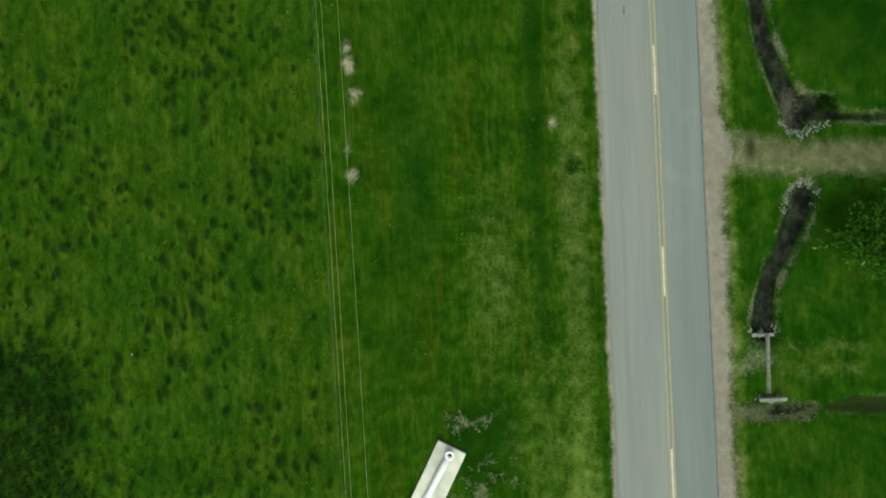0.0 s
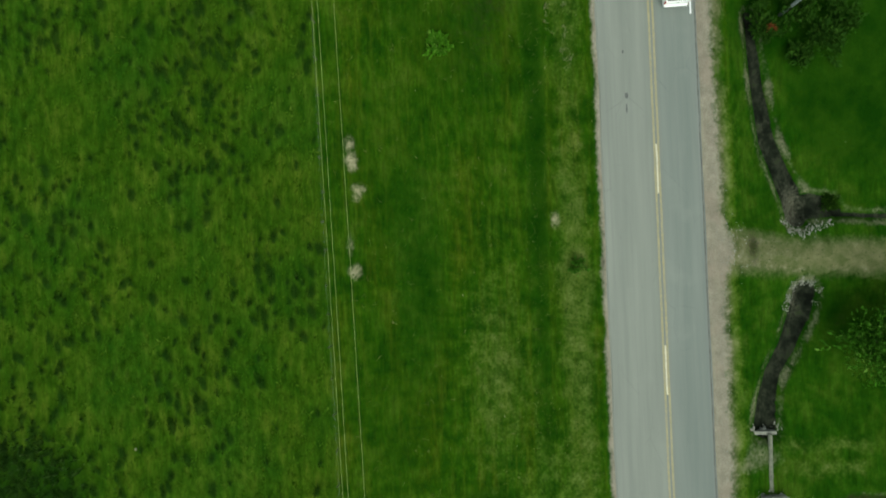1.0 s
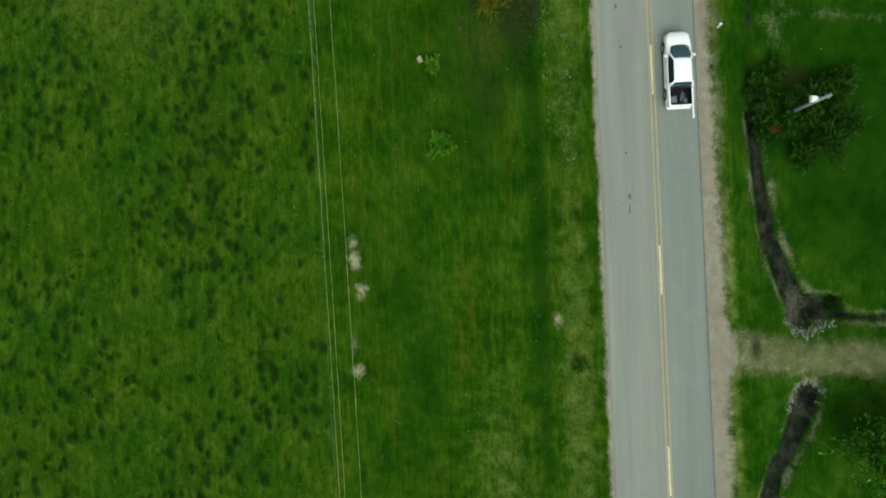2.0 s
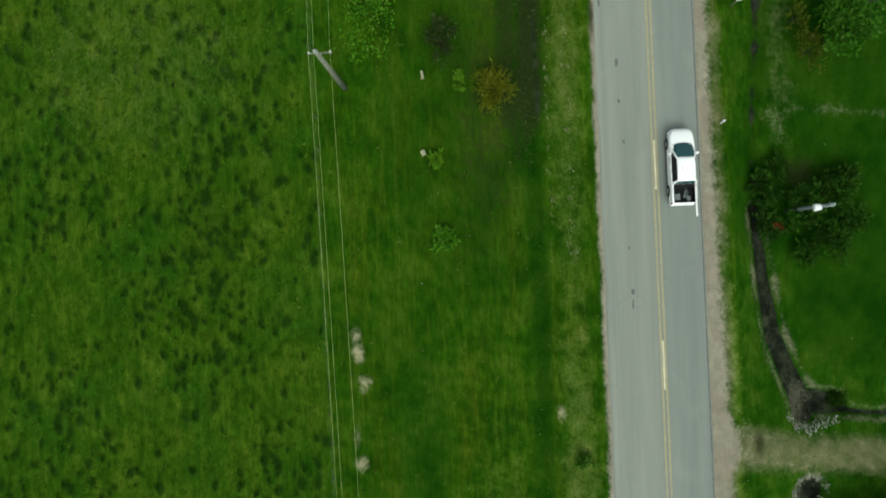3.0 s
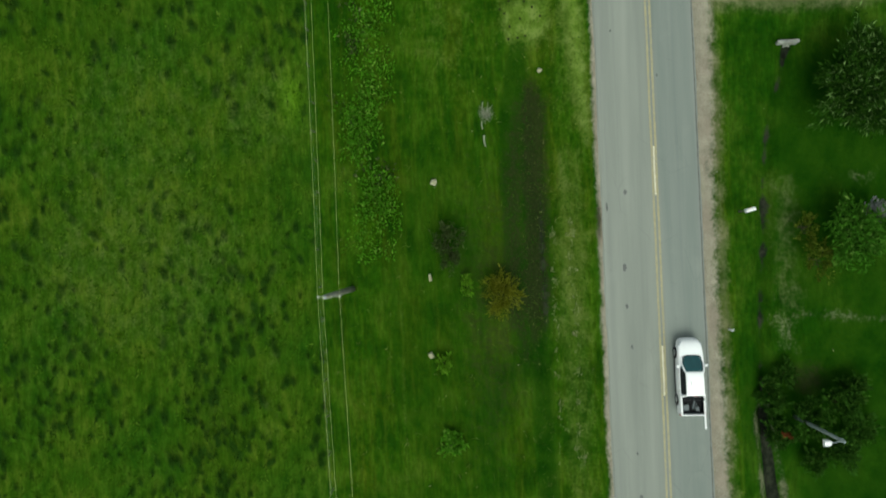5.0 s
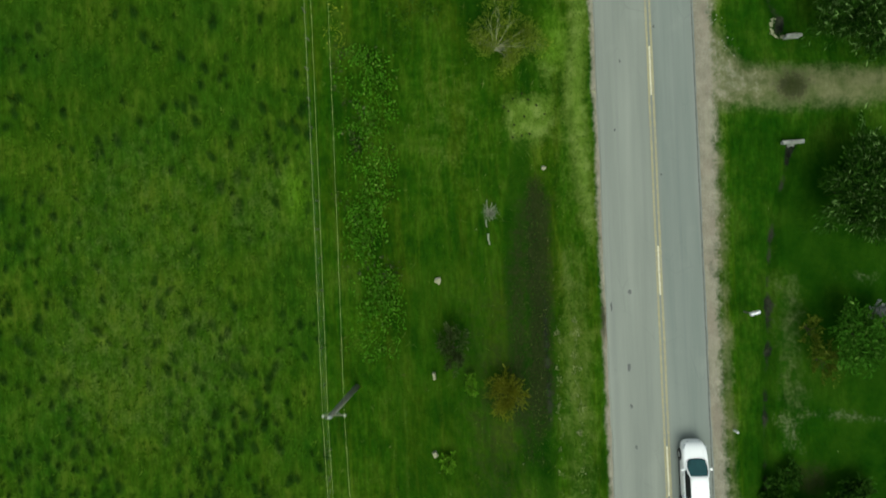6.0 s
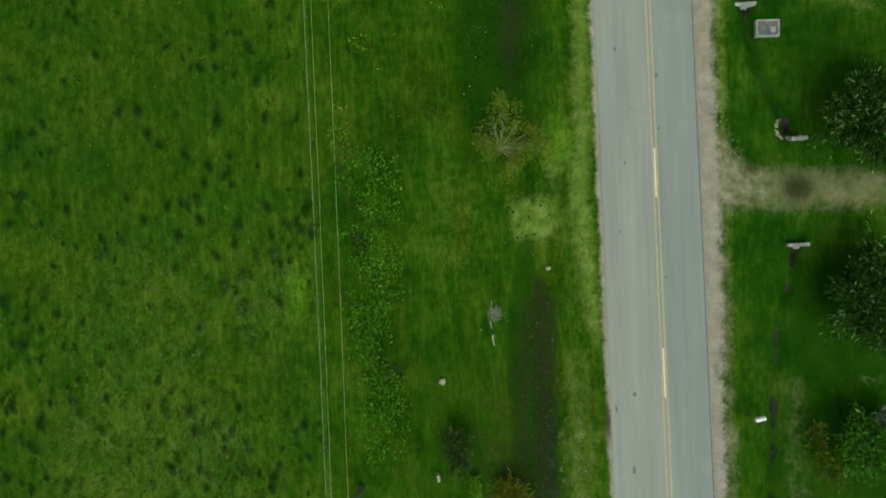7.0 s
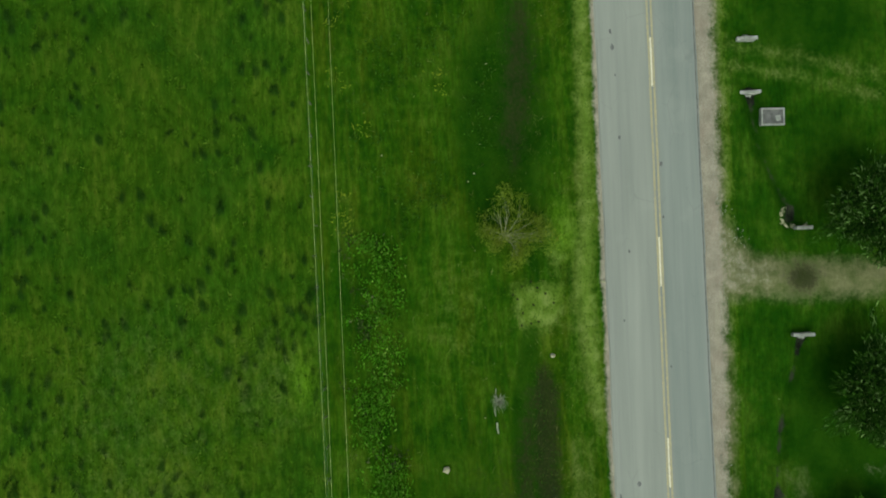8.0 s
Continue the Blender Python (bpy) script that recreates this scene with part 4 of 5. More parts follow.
        for xx in (1.52, -1.5):
            arch = bmesh.new()
            out = [(xx + 0.39 * math.cos(a), 0.33 + 0.39 * math.sin(a)) for a in (math.pi * i / 12 for i in range(13))]
            inn = [(xx + 0.33 * math.cos(a), 0.33 + 0.33 * math.sin(a)) for a in (math.pi * i / 12 for i in range(13))]
            rings = [[arch.verts.new((p[0], yy * s, p[1])) for p in row] for row, yy in ((inn, 0.80), (inn, 0.915), (out, 0.915), (out, 0.80))]
            for r0, r1 in zip(rings, rings[1:] + rings[:1]):
                for i in range(12):
                    arch.faces.new((r0[i], r0[i + 1], r1[i + 1], r1[i]))
            part("wheel_arch", arch, M_DARKPLASTIC, car)
            wheel = part("wheel", tube([(xx, 0.68 * s, 0.33), (xx, 0.70 * s, 0.33), (xx, 0.88 * s, 0.33), (xx, 0.90 * s, 0.33)], [0.29, 0.33, 0.33, 0.29], 20), M_RUBBER, car, "black tyre")
            part("rim", tube([(xx, 0.86 * s, 0.33), (xx, 0.91 * s, 0.33)], [0.21, 0.19], 14), M_RIM, wheel, "alloy rim")
    part("grille", box(0.06, 0.9, 0.16, (2.39, 0, 0.62), 0.03), M_DARKPLASTIC, car)
    part("front_bumper", loft([ring(2.47, 0.34, 0.28, 0.50, 0.06), ring(2.43, 0.55, 0.26, 0.52, 0.07), ring(2.30, 0.72, 0.26, 0.52, 0.07), ring(2.15, 0.80, 0.26, 0.52, 0.07)]), M_CAR, car, smooth=True)
    part("bonnet_crease", tube([(2.1, 0.45, 0.965), (1.7, 0.5, 1.02), (1.3, 0.52, 1.062)], [0.012] * 3, 5), M_CAR, car)
    part("bonnet_crease", tube([(2.1, -0.45, 0.965), (1.7, -0.5, 1.02), (1.3, -0.52, 1.062)], [0.012] * 3, 5), M_CAR, car)
    part("cowl", tube([(1.27, 0.66, 1.075), (1.38, 0.54, 1.07), (1.43, 0.3, 1.065), (1.445, 0, 1.06), (1.43, -0.3, 1.065), (1.38, -0.54, 1.07), (1.27, -0.66, 1.075)], [0.025] * 7, 6), M_DARKPLASTIC, car)
    for yy in (0.35, -0.2):
        part("wiper", tube([(1.2, yy, 1.09), (1.02, yy + 0.42, 1.20)], [0.01, 0.008], 5), M_DARKPLASTIC, car)

    # open bed
    part("bed_liner_wall", box(0.02, 1.46, 0.42, (-1.25, 0, 0.88), 0.005), M_BEDLINER, car)
    for s in (1, -1):
        part("bed_liner_wall", box(1.1, 0.02, 0.40, (-1.77, 0.742 * s, 0.86), 0.005), M_BEDLINER, car)
    part("bed_floor", box(1.2, 1.5, 0.06, (-1.75, 0, 0.66), 0.01), M_BEDLINER, car, "grey bed floor")
    for s in (1, -1):
        sec = []
        for xx, hw, z1 in ((-1.14, 0.885, 1.10), (-1.6, 0.885, 1.10), (-2.1, 0.88, 1.09), (-2.32, 0.865, 1.08), (-2.38, 0.84, 1.05)):
            sec.append([(xx, (hw - 0.13) * s, 0.55), (xx, (hw - 0.13) * s, z1 - 0.02), (xx, (hw - 0.11) * s, z1), (xx, (hw - 0.04) * s, z1), (xx, hw * s, z1 - 0.05), (xx, hw * s, 0.4), (xx, (hw - 0.06) * s, 0.3)])
        part("bed_side", loft(sec), M_CAR, car)
        part("bed_rail", box(1.15, 0.05, 0.02, (-1.74, 0.80 * s, 1.108), 0.006), M_DARKPLASTIC if s < 0 else M_CAR, car)
    part("bulkhead", box(0.08, 1.5, 0.5, (-1.2, 0, 0.865), 0.02), M_DARKPLASTIC, car)
    part("rear_bumper", box(0.16, 1.62, 0.2, (-2.40, 0, 0.48), 0.05), M_CAR, car, smooth=True)
    part("tailgate", box(0.08, 1.54, 0.44, (-2.37, 0, 0.84), 0.03), M_CAR, car, "closed white tailgate")
    part("tailgate_handle", box(0.02, 0.2, 0.05, (-2.415, 0, 0.93), 0.008), M_DARKPLASTIC, car)
    part("roll_bar", tube([(-1.30, 0.70, 1.05), (-1.32, 0.66, 1.3), (-1.34, 0.5, 1.36), (-1.34, -0.5, 1.36), (-1.32, -0.66, 1.3), (-1.30, -0.70, 1.05)], [0.035] * 6, 8), M_DARKPLASTIC, car)
    part("toolbox_strap", tube([(-1.4, -0.1, 0.90), (-1.7, -0.3, 0.86), (-2.1, -0.15, 0.72)], [0.02] * 3, 6), M_SHEET, car)
    # load
    part("load_panel", box(0.42, 0.4, 0.05, (-1.95, 0.42, 0.78), 0.015, (0, -14, 8)), M_SHEET, car, "grey panel in the bed")
    part("load_sack", box(0.5, 0.14, 0.1, (-1.78, -0.12, 0.76), 0.04, (0, 4, -20)), M_SHEET, car, "grey sack in the bed", smooth=True)
    part("load_box", box(0.3, 0.24, 0.12, (-2.05, -0.38, 0.75), 0.02, (0, 0, 10)), M_SHEET, car)
    part("high_brake_lamp", box(0.03, 0.22, 0.03, (-1.04, 0, 1.545), 0.008), M_REDLAMP, car, "red high brake lamp")
    part("aerial", tube([(-0.1, 0.32, 1.6), (-0.22, 0.32, 1.68), (-0.5, 0.32, 1.72)], [0.012, 0.008, 0.004], 5), M_DARKPLASTIC, car)
    car.scale = (0.975, 0.885, 1.0)
    # a board lies along one bed rail and sticks out behind
    board = empty("board", x - 2.08, y - 0.66, 1.14, turn + 0.5, label="long white painted board along the bed rail", category="board")
    part("plank", box(2.15, 0.10, 0.045, (0, 0, 0), 0.01), M_WHITE, board)
    part("end_batten", box(0.06, 0.14, 0.03, (-0.98, 0, 0.03), 0.006), M_WHITE, board)
    return car


build_pickup(23.34, -1.42, 0.0)


# ---- power line ----
def build_utility_pole(x, y, turn=0.0):
    z = ground_at(x, y)
    p = empty("utility_pole", x, y, z, turn, label="weathered grey wooden utility pole with a crossarm", category="utility pole", group="power line poles")
    part("pole", tube([(0, 0, -0.3), (0, 0.02, 3.5), (0, 0.05, 7.35)], [0.19, 0.165, 0.13], 10), M_POLE, p, smooth=True)
    part("crossarm", box(0.075, 1.30, 0.10, (0.0, -0.14, 7.0), 0.015), M_ARM, p)
    for s, yy in ((1, 0.25), (-1, -0.45)):
        part("brace", tube([(0.07, yy, 6.96), (0.1, 0.02, 6.45)], [0.018, 0.018], 6), M_STEEL, p)
    for yy, zz in ((0.46, 7.06), (0.10, 7.35), (-0.72, 7.06)):
        part("insulator", tube([(0, yy, zz), (0, yy, zz + 0.06), (0, yy, zz + 0.08), (0, yy, zz + 0.14), (0, yy, zz + 0.16)], [0.03, 0.06, 0.045, 0.06, 0.03], 8), M_PORCELAIN, p, "pale porcelain insulator")
    part("pole_cap", tube([(0, 0.05, 7.34), (0, 0.05, 7.38)], [0.115, 0.08], 10), M_STEEL, p)
    return p


main_pole = build_utility_pole(29.6, 19.72)
copy_thing(main_pole, pose(-32.0, 18.42, ground_at(-32, 18.42), 0, 0, 0.6))
copy_thing(main_pole, pose(91.0, 19.9, ground_at(91, 19.9), 0, 0, 0))


def build_wire(pts, r):
    path = []
    for (x0, y0, z0), (x1, y1, z1) in zip(pts, pts[1:]):
        for i in range(24):
            s = i / 24
            path.append((x0 + (x1 - x0) * s, y0 + (y1 - y0) * s, z0 + (z1 - z0) * s - 4 * 0.35 * s * (1 - s)))
    path.append(pts[-1])
    w = part("overhead_wire", tube(path, [r] * len(path), 5), M_WIRE)
    return tagged(w, "thin pale overhead electric wire strung between poles", "wire", "overhead wires")


zl = [ground_at(-32, 18.42), ground_at(29.6, 19.72), ground_at(91, 19.9)]
for yy, zz, last in ((0.46, 7.23, 0.8), (0.10, 7.52, 0.2), (-0.72, 7.23, -0.72)):
    build_wire([(-32, 18.42 + yy, zl[0] + zz), (29.6, 19.72 + yy, zl[1] + zz), (91, 19.9 + last, zl[2] + zz)], 0.0044)


# ---- field fence ----
def fence_y(x):
    return float(np.interp(x, [-60, -15, 5, 50, 68, 120], [20.4, 20.95, 21.4, 22.0, 22.15, 22.7]))


def build_fence():
    f = empty("wire_fence", -30, 0, 0, label="old wire fence with thin grey posts along the pasture", category="fence")
    f.matrix_basis = Matrix.Identity(4)
    r = np.random.default_rng(5)
    base = None
    x = -29.0
    while x < 84:
        y = fence_y(x) + r.uniform(-0.12, 0.12)
        h = 0.75 + r.uniform(-0.12, 0.12)
        if base is None:
            base = part("post", tube([(0, 0, -0.2), (0, 0, 0.6), (0, 0, 1.0), (0, 0, 1.03)], [0.045, 0.04, 0.04, 0.025], 7), M_FENCEPOST, f)
            post = base
        else:
            post = base.copy()
            scene.collection.objects.link(post)
        post.matrix_basis = pose(x, y, ground_at(x, y), r.uniform(-6, 6), r.uniform(-6, 6), r.uniform(0, 90)) @ Matrix.Diagonal((1, 1, h, 1))
        x += 2.1 + r.uniform(-0.35, 0.35)
    for z in (0.35, 0.68):
        path = [(xx, fence_y(xx), ground_at(xx, fence_y(xx)) + z + 0.02 * math.sin(xx * 1.7)) for xx in np.arange(-29, 84, 1.5)]
        part("fence_wire", tube(path, [0.0016] * len(path), 4), M_STEEL, f)


build_fence()


# ---- yard lamp among the shrubs ----
def build_yard_lamp(x, y):
    z = ground_at(x, y)
    lamp = empty("yard_lamp", x, y, z, label="grey pole lamp with a white hooded head on an arm", category="street lamp")
    part("pole", tube([(0, 0, -0.2), (0, 0, 2.5), (0, 0, 5.25)], [0.12, 0.105, 0.085], 10), M_STEEL, lamp, smooth=True)
    part("pole_cap", tube([(0, 0, 5.24), (0, 0, 5.3)], [0.10, 0.05], 10), M_STEEL, lamp)
    part("clamp", box(0.22, 0.22, 0.12, (0, 0, 4.95), 0.02), M_STEEL, lamp)
    part("arm", tube([(0, 0, 4.95), (-0.08, 0.25, 5.0), (-0.12, 0.62, 5.02)], [0.045, 0.04, 0.04], 8), M_STEEL, lamp)
    hood = part("lamp_head", loft([[(-0.12 + s * c, yy, 5.0 + t * c) for s, t in ((-0.16, -0.1), (0.16, -0.1), (0.16, 0.05), (0.1, 0.12), (-0.1, 0.12), (-0.16, 0.05))]
                                   for yy, c in ((0.58, 0.7), (0.68, 1.0), (0.86, 1.15), (0.98, 1.15))]), M_WHITE, lamp, "white lamp hood")
    part("lens", box(0.26, 0.26, 0.02, (-0.12, 0.82, 4.87), 0.008), M_CLEARLAMP, hood)


build_yard_lamp(20.35, -8.25)


# ---- mailbox by the road, marker, vault, headwalls ----
def build_mailbox(x, y, turn):
    m = empty("mailbox", x, y, ground_at(x, y), turn, label="white roadside mailbox on a weathered post in the grass", category="mailbox")
    part("post", box(0.1, 0.1, 1.35, (0, 0, 0.5), 0.01), M_FENCEPOST, m, "weathered grey wooden post")
    prof = [(-0.11, 0), (0.11, 0)] + [(0.11 * math.cos(a), 0.16 + 0.11 * math.sin(a)) for a in (math.pi * i / 8 for i in range(9))]
    body = part("box", loft([[(px, yy, 1.16 + pz) for px, pz in prof] for yy in (-0.42, 0.16)]), M_WHITE, m)
    part("door", box(0.2, 0.012, 0.24, (0, 0.17, 1.29), 0.01), M_WHITE, body)
    part("flag", box(0.012, 0.14, 0.05, (0.12, -0.1, 1.36), 0.004), M_REDLAMP, body, "red flag")
    part("support", box(0.14, 0.5, 0.04, (0, -0.13, 1.15), 0.008), M_WHITE, m)


build_mailbox(33.55, -5.28, 14)


def build_marker(x, y):
    m = empty("marker_post", x, y, ground_at(x, y), 20, label="small white marker post in the verge", category="marker post")
    part("post", box(0.09, 0.14, 0.7, (0, 0, 0.25), 0.02), M_WHITE, m)
    part("plate", box(0.02, 0.16, 0.14, (0.06, 0, 0.5), 0.006), M_WHITE, m)


build_marker(26.1, -4.25)


def build_vault(x, y, turn):
    z = ground_at(x, y)
    v = empty("concrete_vault", x, y, z, turn, label="rectangular concrete vault with a pale rim and dark silt inside", category="vault")
    for sx, sy, px, py in ((0.09, 1.46, 0.50, 0), (0.09, 1.46, -0.50, 0), (0.91, 0.09, 0, 0.685), (0.91, 0.09, 0, -0.685)):
        part("rim", box(sx, sy, 0.4, (px, py, -0.03), 0.02), M_GREYCON, v)
    part("silt", box(0.91, 1.28, 0.3, (0, 0, -0.06), 0.01), M_DARKIN, v, "dark silt")
    part("lid", box(0.35, 0.3, 0.04, (-0.1, -0.35, 0.11), 0.01, (0, 3, 12)), M_GREYCON, v)


build_vault(58.1, -7.55, -2)


def build_headwall(x, y, turn, width, mat, label, wings=0.0, pipe=False):
    z = ground_at(x, y)
    h = empty("headwall", x, y, z, turn, label=label, category="headwall", group="culvert headwalls")
    part("wall", box(0.2, width - 0.1, 0.7, (0, 0, 0.02), 0.04), mat, h)
    part("coping", box(0.22, width, 0.09, (0, 0, 0.40), 0.03), mat, h)
    if wings:
        for s in (1, -1):
            part("wing", box(0.6, 0.2, 0.55, (0.3, s * (width / 2 + 0.05), 0.08), 0.05, (0, 0, s * 25)), mat, h)
    if pipe:
        n = 16
        ring = lambda xx, r: [(xx, r * math.cos(6.2832 * i / n), 0.02 + r * math.sin(6.2832 * i / n)) for i in range(n)]
        part("pipe_mouth", loft([ring(0.12, 0.2), ring(0.26, 0.2), ring(0.26, 0.15), ring(0.14, 0.15)], close=False), M_GREYCON, h)


build_headwall(-6.25, -6.25, 0, 1.4, M_ROCK, "low grey stone headwall at the end of a dark ditch", 0, True)
build_headwall(-10.25, -6.45, 180, 1.7, M_ROCK, "low grey rubble headwall at a culvert", 0, True)
build_headwall(44.2, -8.75, 180, 1.35, M_GREYCON, "pale concrete headwall over a narrow ditch", 0, True)
build_headwall(59.75, -6.25, 180, 1.35, M_GREYCON, "pale concrete headwall over a narrow ditch", 0, True)
build_headwall(63.1, -6.05, 0, 1.3, M_GREYCON, "pale concrete headwall over a narrow ditch", 0, True)


def build_culvert_pipe():
    p = empty("culvert_pipe", -8.05, -6.42, 0, label="half-buried grey concrete pipe between two headwalls", category="pipe")
    z = ground_at(-7.7, -6.42) - 0.05
    for i in range(4):
        x0 = 1.75 - i * 0.9
        part("pipe_section", tube([(x0, -0.06 + 0.02 * i, z), (x0 - 0.82, -0.05 + 0.02 * i, z), (x0 - 0.83, -0.05 + 0.02 * i, z), (x0 - 0.9, -0.05 + 0.02 * i, z)], [0.14, 0.14, 0.17, 0.17], 12), M_OLDPIPE, p)


build_culvert_pipe()
build_headwall(50.95, -9.1, 180, 1.0, M_GREYCON, "short concrete headwall beside a stone-ringed pit", 0, False)


# ---- slab with a pipe ----
def build_slab():
    ux, uy = -0.889, 0.458
    s = empty("concrete_slab", -14.6, 14.85, ground_at(-14.6, 14.85), math.degrees(math.atan2(uy, ux)), label="long pale concrete slab lying in the grass", category="slab")
    part("slab", box(4.9, 1.98, 0.3, (0.2, 0, 0.08), 0.03), M_CONCRETE, s)
    p = empty("drain_pipe", -13.0, 13.98, ground_at(-14.6, 14.85) + 0.23, math.degrees(math.atan2(uy, ux)) - 4, label="white pipe with an upturned open end lying on the slab", category="pipe")
    part("pipe", tube([(0.1, 0, 0.18), (0.8, 0, 0.18), (2.0, 0.03, 0.18), (3.6, 0.08, 0.18)], [0.21, 0.22, 0.22, 0.21], 14), M_WHITE, p, smooth=True)
    n = 20
    ring = lambda r, z: [(r * math.cos(6.2832 * i / n), r * math.sin(6.2832 * i / n), z) for i in range(n)]
    part("flange", loft([ring(0.24, 0.0), ring(0.24, 0.36), ring(0.30, 0.37), ring(0.30, 0.44), ring(0.15, 0.45), ring(0.14, 0.1)], close=False), M_WHITE, p, "white flange")
    # black disc closes the pipe and stands in for the shade inside
    part("bore", tube([(0, 0, 0.08), (0, 0, 0.12)], [0.14, 0.14], 16), M_DARKPLASTIC, p, "black disc painted as the dark inside of the pipe")
    part("stay", tube([(-0.1, -0.02, 0.2), (-0.36, -0.04, 0.06)], [0.05, 0.045], 8), M_WHITE, p)


build_slab()


# ---- stones, rubble ----
def rock_mesh(name, seed, mat):
    r = np.random.default_rng(seed)
    bm = bmesh.new()
    bmesh.ops.create_icosphere(bm, subdivisions=2, radius=1)
    k = r.uniform(1.5, 3, 3)
    for v in bm.verts:
        c = v.co
        v.co = c * (1 + 0.16 * math.sin(c.x * k[0] * 2 + seed) + 0.13 * math.sin(c.y * k[1] * 2.2) + 0.1 * math.sin(c.z * k[2] * 3))
    me = bpy.data.meshes.new(name)
    bm.to_mesh(me)
    bm.free()
    me.materials.append(mat)
    return me


def stone(x, y, sx, sy, sz, turn, mat, label, seed):
    ob = new("boulder", rock_mesh("boulder", seed, mat))
    ob.matrix_basis = pose(x, y, ground_at(x, y) + sz * 0.45, 0, 0, turn) @ Matrix.Diagonal((sx, sy, sz, 1))
    return tagged(ob, label, "stone")


stone(36.3, 14.15, 0.25, 0.22, 0.2, 30, M_PALEROCK, "round pale stone in the grass", 1)
stone(43.35, 6.98, 0.18, 0.16, 0.14, 10, M_PALEROCK, "small pale stone beside the ditch", 2)
stone(19.35, 13.75, 0.16, 0.13, 0.14, 70, M_PALEROCK, "small pale stone beside a green plant", 4)
stone(48.05, 3.62, 0.16, 0.09, 0.08, 60, M_PALEROCK, "small white stone at the road edge", 6)
stone(-6.0, 34.6, 0.09, 0.07, 0.08, 60, M_PALEROCK, "small pale stone in the pasture", 8)


def build_block(x, y, turn, sx, sy, sz, name, label):
    b = empty(name, x, y, ground_at(x, y), turn, label=label, category="block")
    part("block", box(sx, sy, sz, (0, 0, sz / 2 - 0.03), 0.03), M_PALEROCK, b)
    part("base", box(sx * 1.15, sy * 1.15, 0.06, (0, 0, 0.0), 0.015), M_PALEROCK, b)


build_block(25.1, 14.76, 25, 0.32, 0.26, 0.3, "white_block", "white painted concrete block in the grass")
build_block(30.15, 14.62, 8, 0.42, 0.16, 0.4, "white_marker", "white painted marker block beside a dark bush")


def rock_heap(name, spots, size, seed, mat, label):
    """Many small broken stones along a run of places."""
    r = np.random.default_rng(seed)
    faces = []
    base = np.array([(1, 0, 0), (0, 1, 0), (-1, 0, 0), (0, -1, 0), (0, 0, 1), (0, 0, -1)], float)
    tri = [(0, 1, 4), (1, 2, 4), (2, 3, 4), (3, 0, 4), (1, 0, 5), (2, 1, 5), (3, 2, 5), (0, 3, 5)]
    for x, y, spread_r, count in spots:
        for _ in range(int(count * 1.6)):
            px, py = x + r.normal(0, spread_r), y + r.normal(0, spread_r)
            s = size * r.uniform(0.5, 1.5)
            v = base * r.uniform(0.6, 1.2, (6, 1)) * s * np.array([r.uniform(0.8, 1.4), r.uniform(0.8, 1.3), r.uniform(0.5, 0.9)])
            a = r.uniform(0, 6.28)
            v = v @ np.array([[math.cos(a), math.sin(a), 0], [-math.sin(a), math.cos(a), 0], [0, 0, 1]]) + (px, py, ground_at(px, py) + 0.3 * s)
            faces += [v[list(t)] for t in tri]
    return soup(name, faces, mat, None, label, category="rubble", kind="stuff")


rock_heap("rubble", [(7.1, -8.0, 0.14, 14), (6.65, -8.3, 0.16, 26), (6.45, -8.9, 0.18, 40), (6.6, -9.5, 0.18, 34), (6.8, -10.1, 0.16, 24), (7.0, -10.7, 0.12, 12)], 0.045, 11, M_ROCK, "pale broken stone at the mouth of a ditch")
rock_heap("rubble", [(3.0, -8.45, 0.15, 20), (3.3, -9.0, 0.14, 30), (3.2, -9.6, 0.15, 24), (2.3, -8.05, 0.14, 20), (1.6, -7.9, 0.14, 14), (2.7, -10.0, 0.12, 12), (1.9, -9.75, 0.12, 6)], 0.045, 12, M_ROCK, "pale broken stone round the head of a dark ditch")
rock_heap("rubble", [(52.15, -8.1, 0.08, 12), (51.85, -7.9, 0.08, 16), (51.45, -7.95, 0.08, 20), (51.15, -8.2, 0.08, 22), (51.05, -8.7, 0.08, 22), (51.1, -9.3, 0.08, 24)], 0.04, 13, M_PALEROCK, "pale stones ringing a small pit")
rock_heap("rubble", [(-6.0, -5.45, 0.12, 14), (-5.9, -7.05, 0.14, 16), (-6.1, -6.25, 0.2, 8), (-10.1, -5.7, 0.15, 14), (-10.2, -7.1, 0.15, 14), (-10.0, -6.4, 0.15, 10)], 0.05, 14, M_ROCK, "grey stones beside the culvert headwalls")
rock_heap("rubble", [(-10.8, 13.3, 0.2, 10), (-11.6, 13.45, 0.16, 14), (-11.2, 12.3, 0.25, 8), (-11.1, 11.5, 0.2, 8), (-13.6, 11.6, 0.2, 4), (-15.5, 12.1, 0.4, 20)], 0.035, 15, M_ROCK, "pale clods and stones near the slab")
rock_heap("gravel_edge", [(x0, -3.75 - 0.12 * math.sin(x0), 0.18, 4 if x0 < 14 or x0 > 46 else 1) for x0 in np.arange(-18, 73, 0.9)], 0.026, 16, M_ROCK, "loose gravel along the road shoulder")
rock_heap("gravel_edge", [(50.5, -4.6, 0.5, 26), (52.6, -4.0, 0.4, 20), (6.5, -4.6, 0.5, 30), (4.5, -4.6, 0.5, 26)], 0.035, 17, M_ROCK, "loose gravel at the drive mouths")
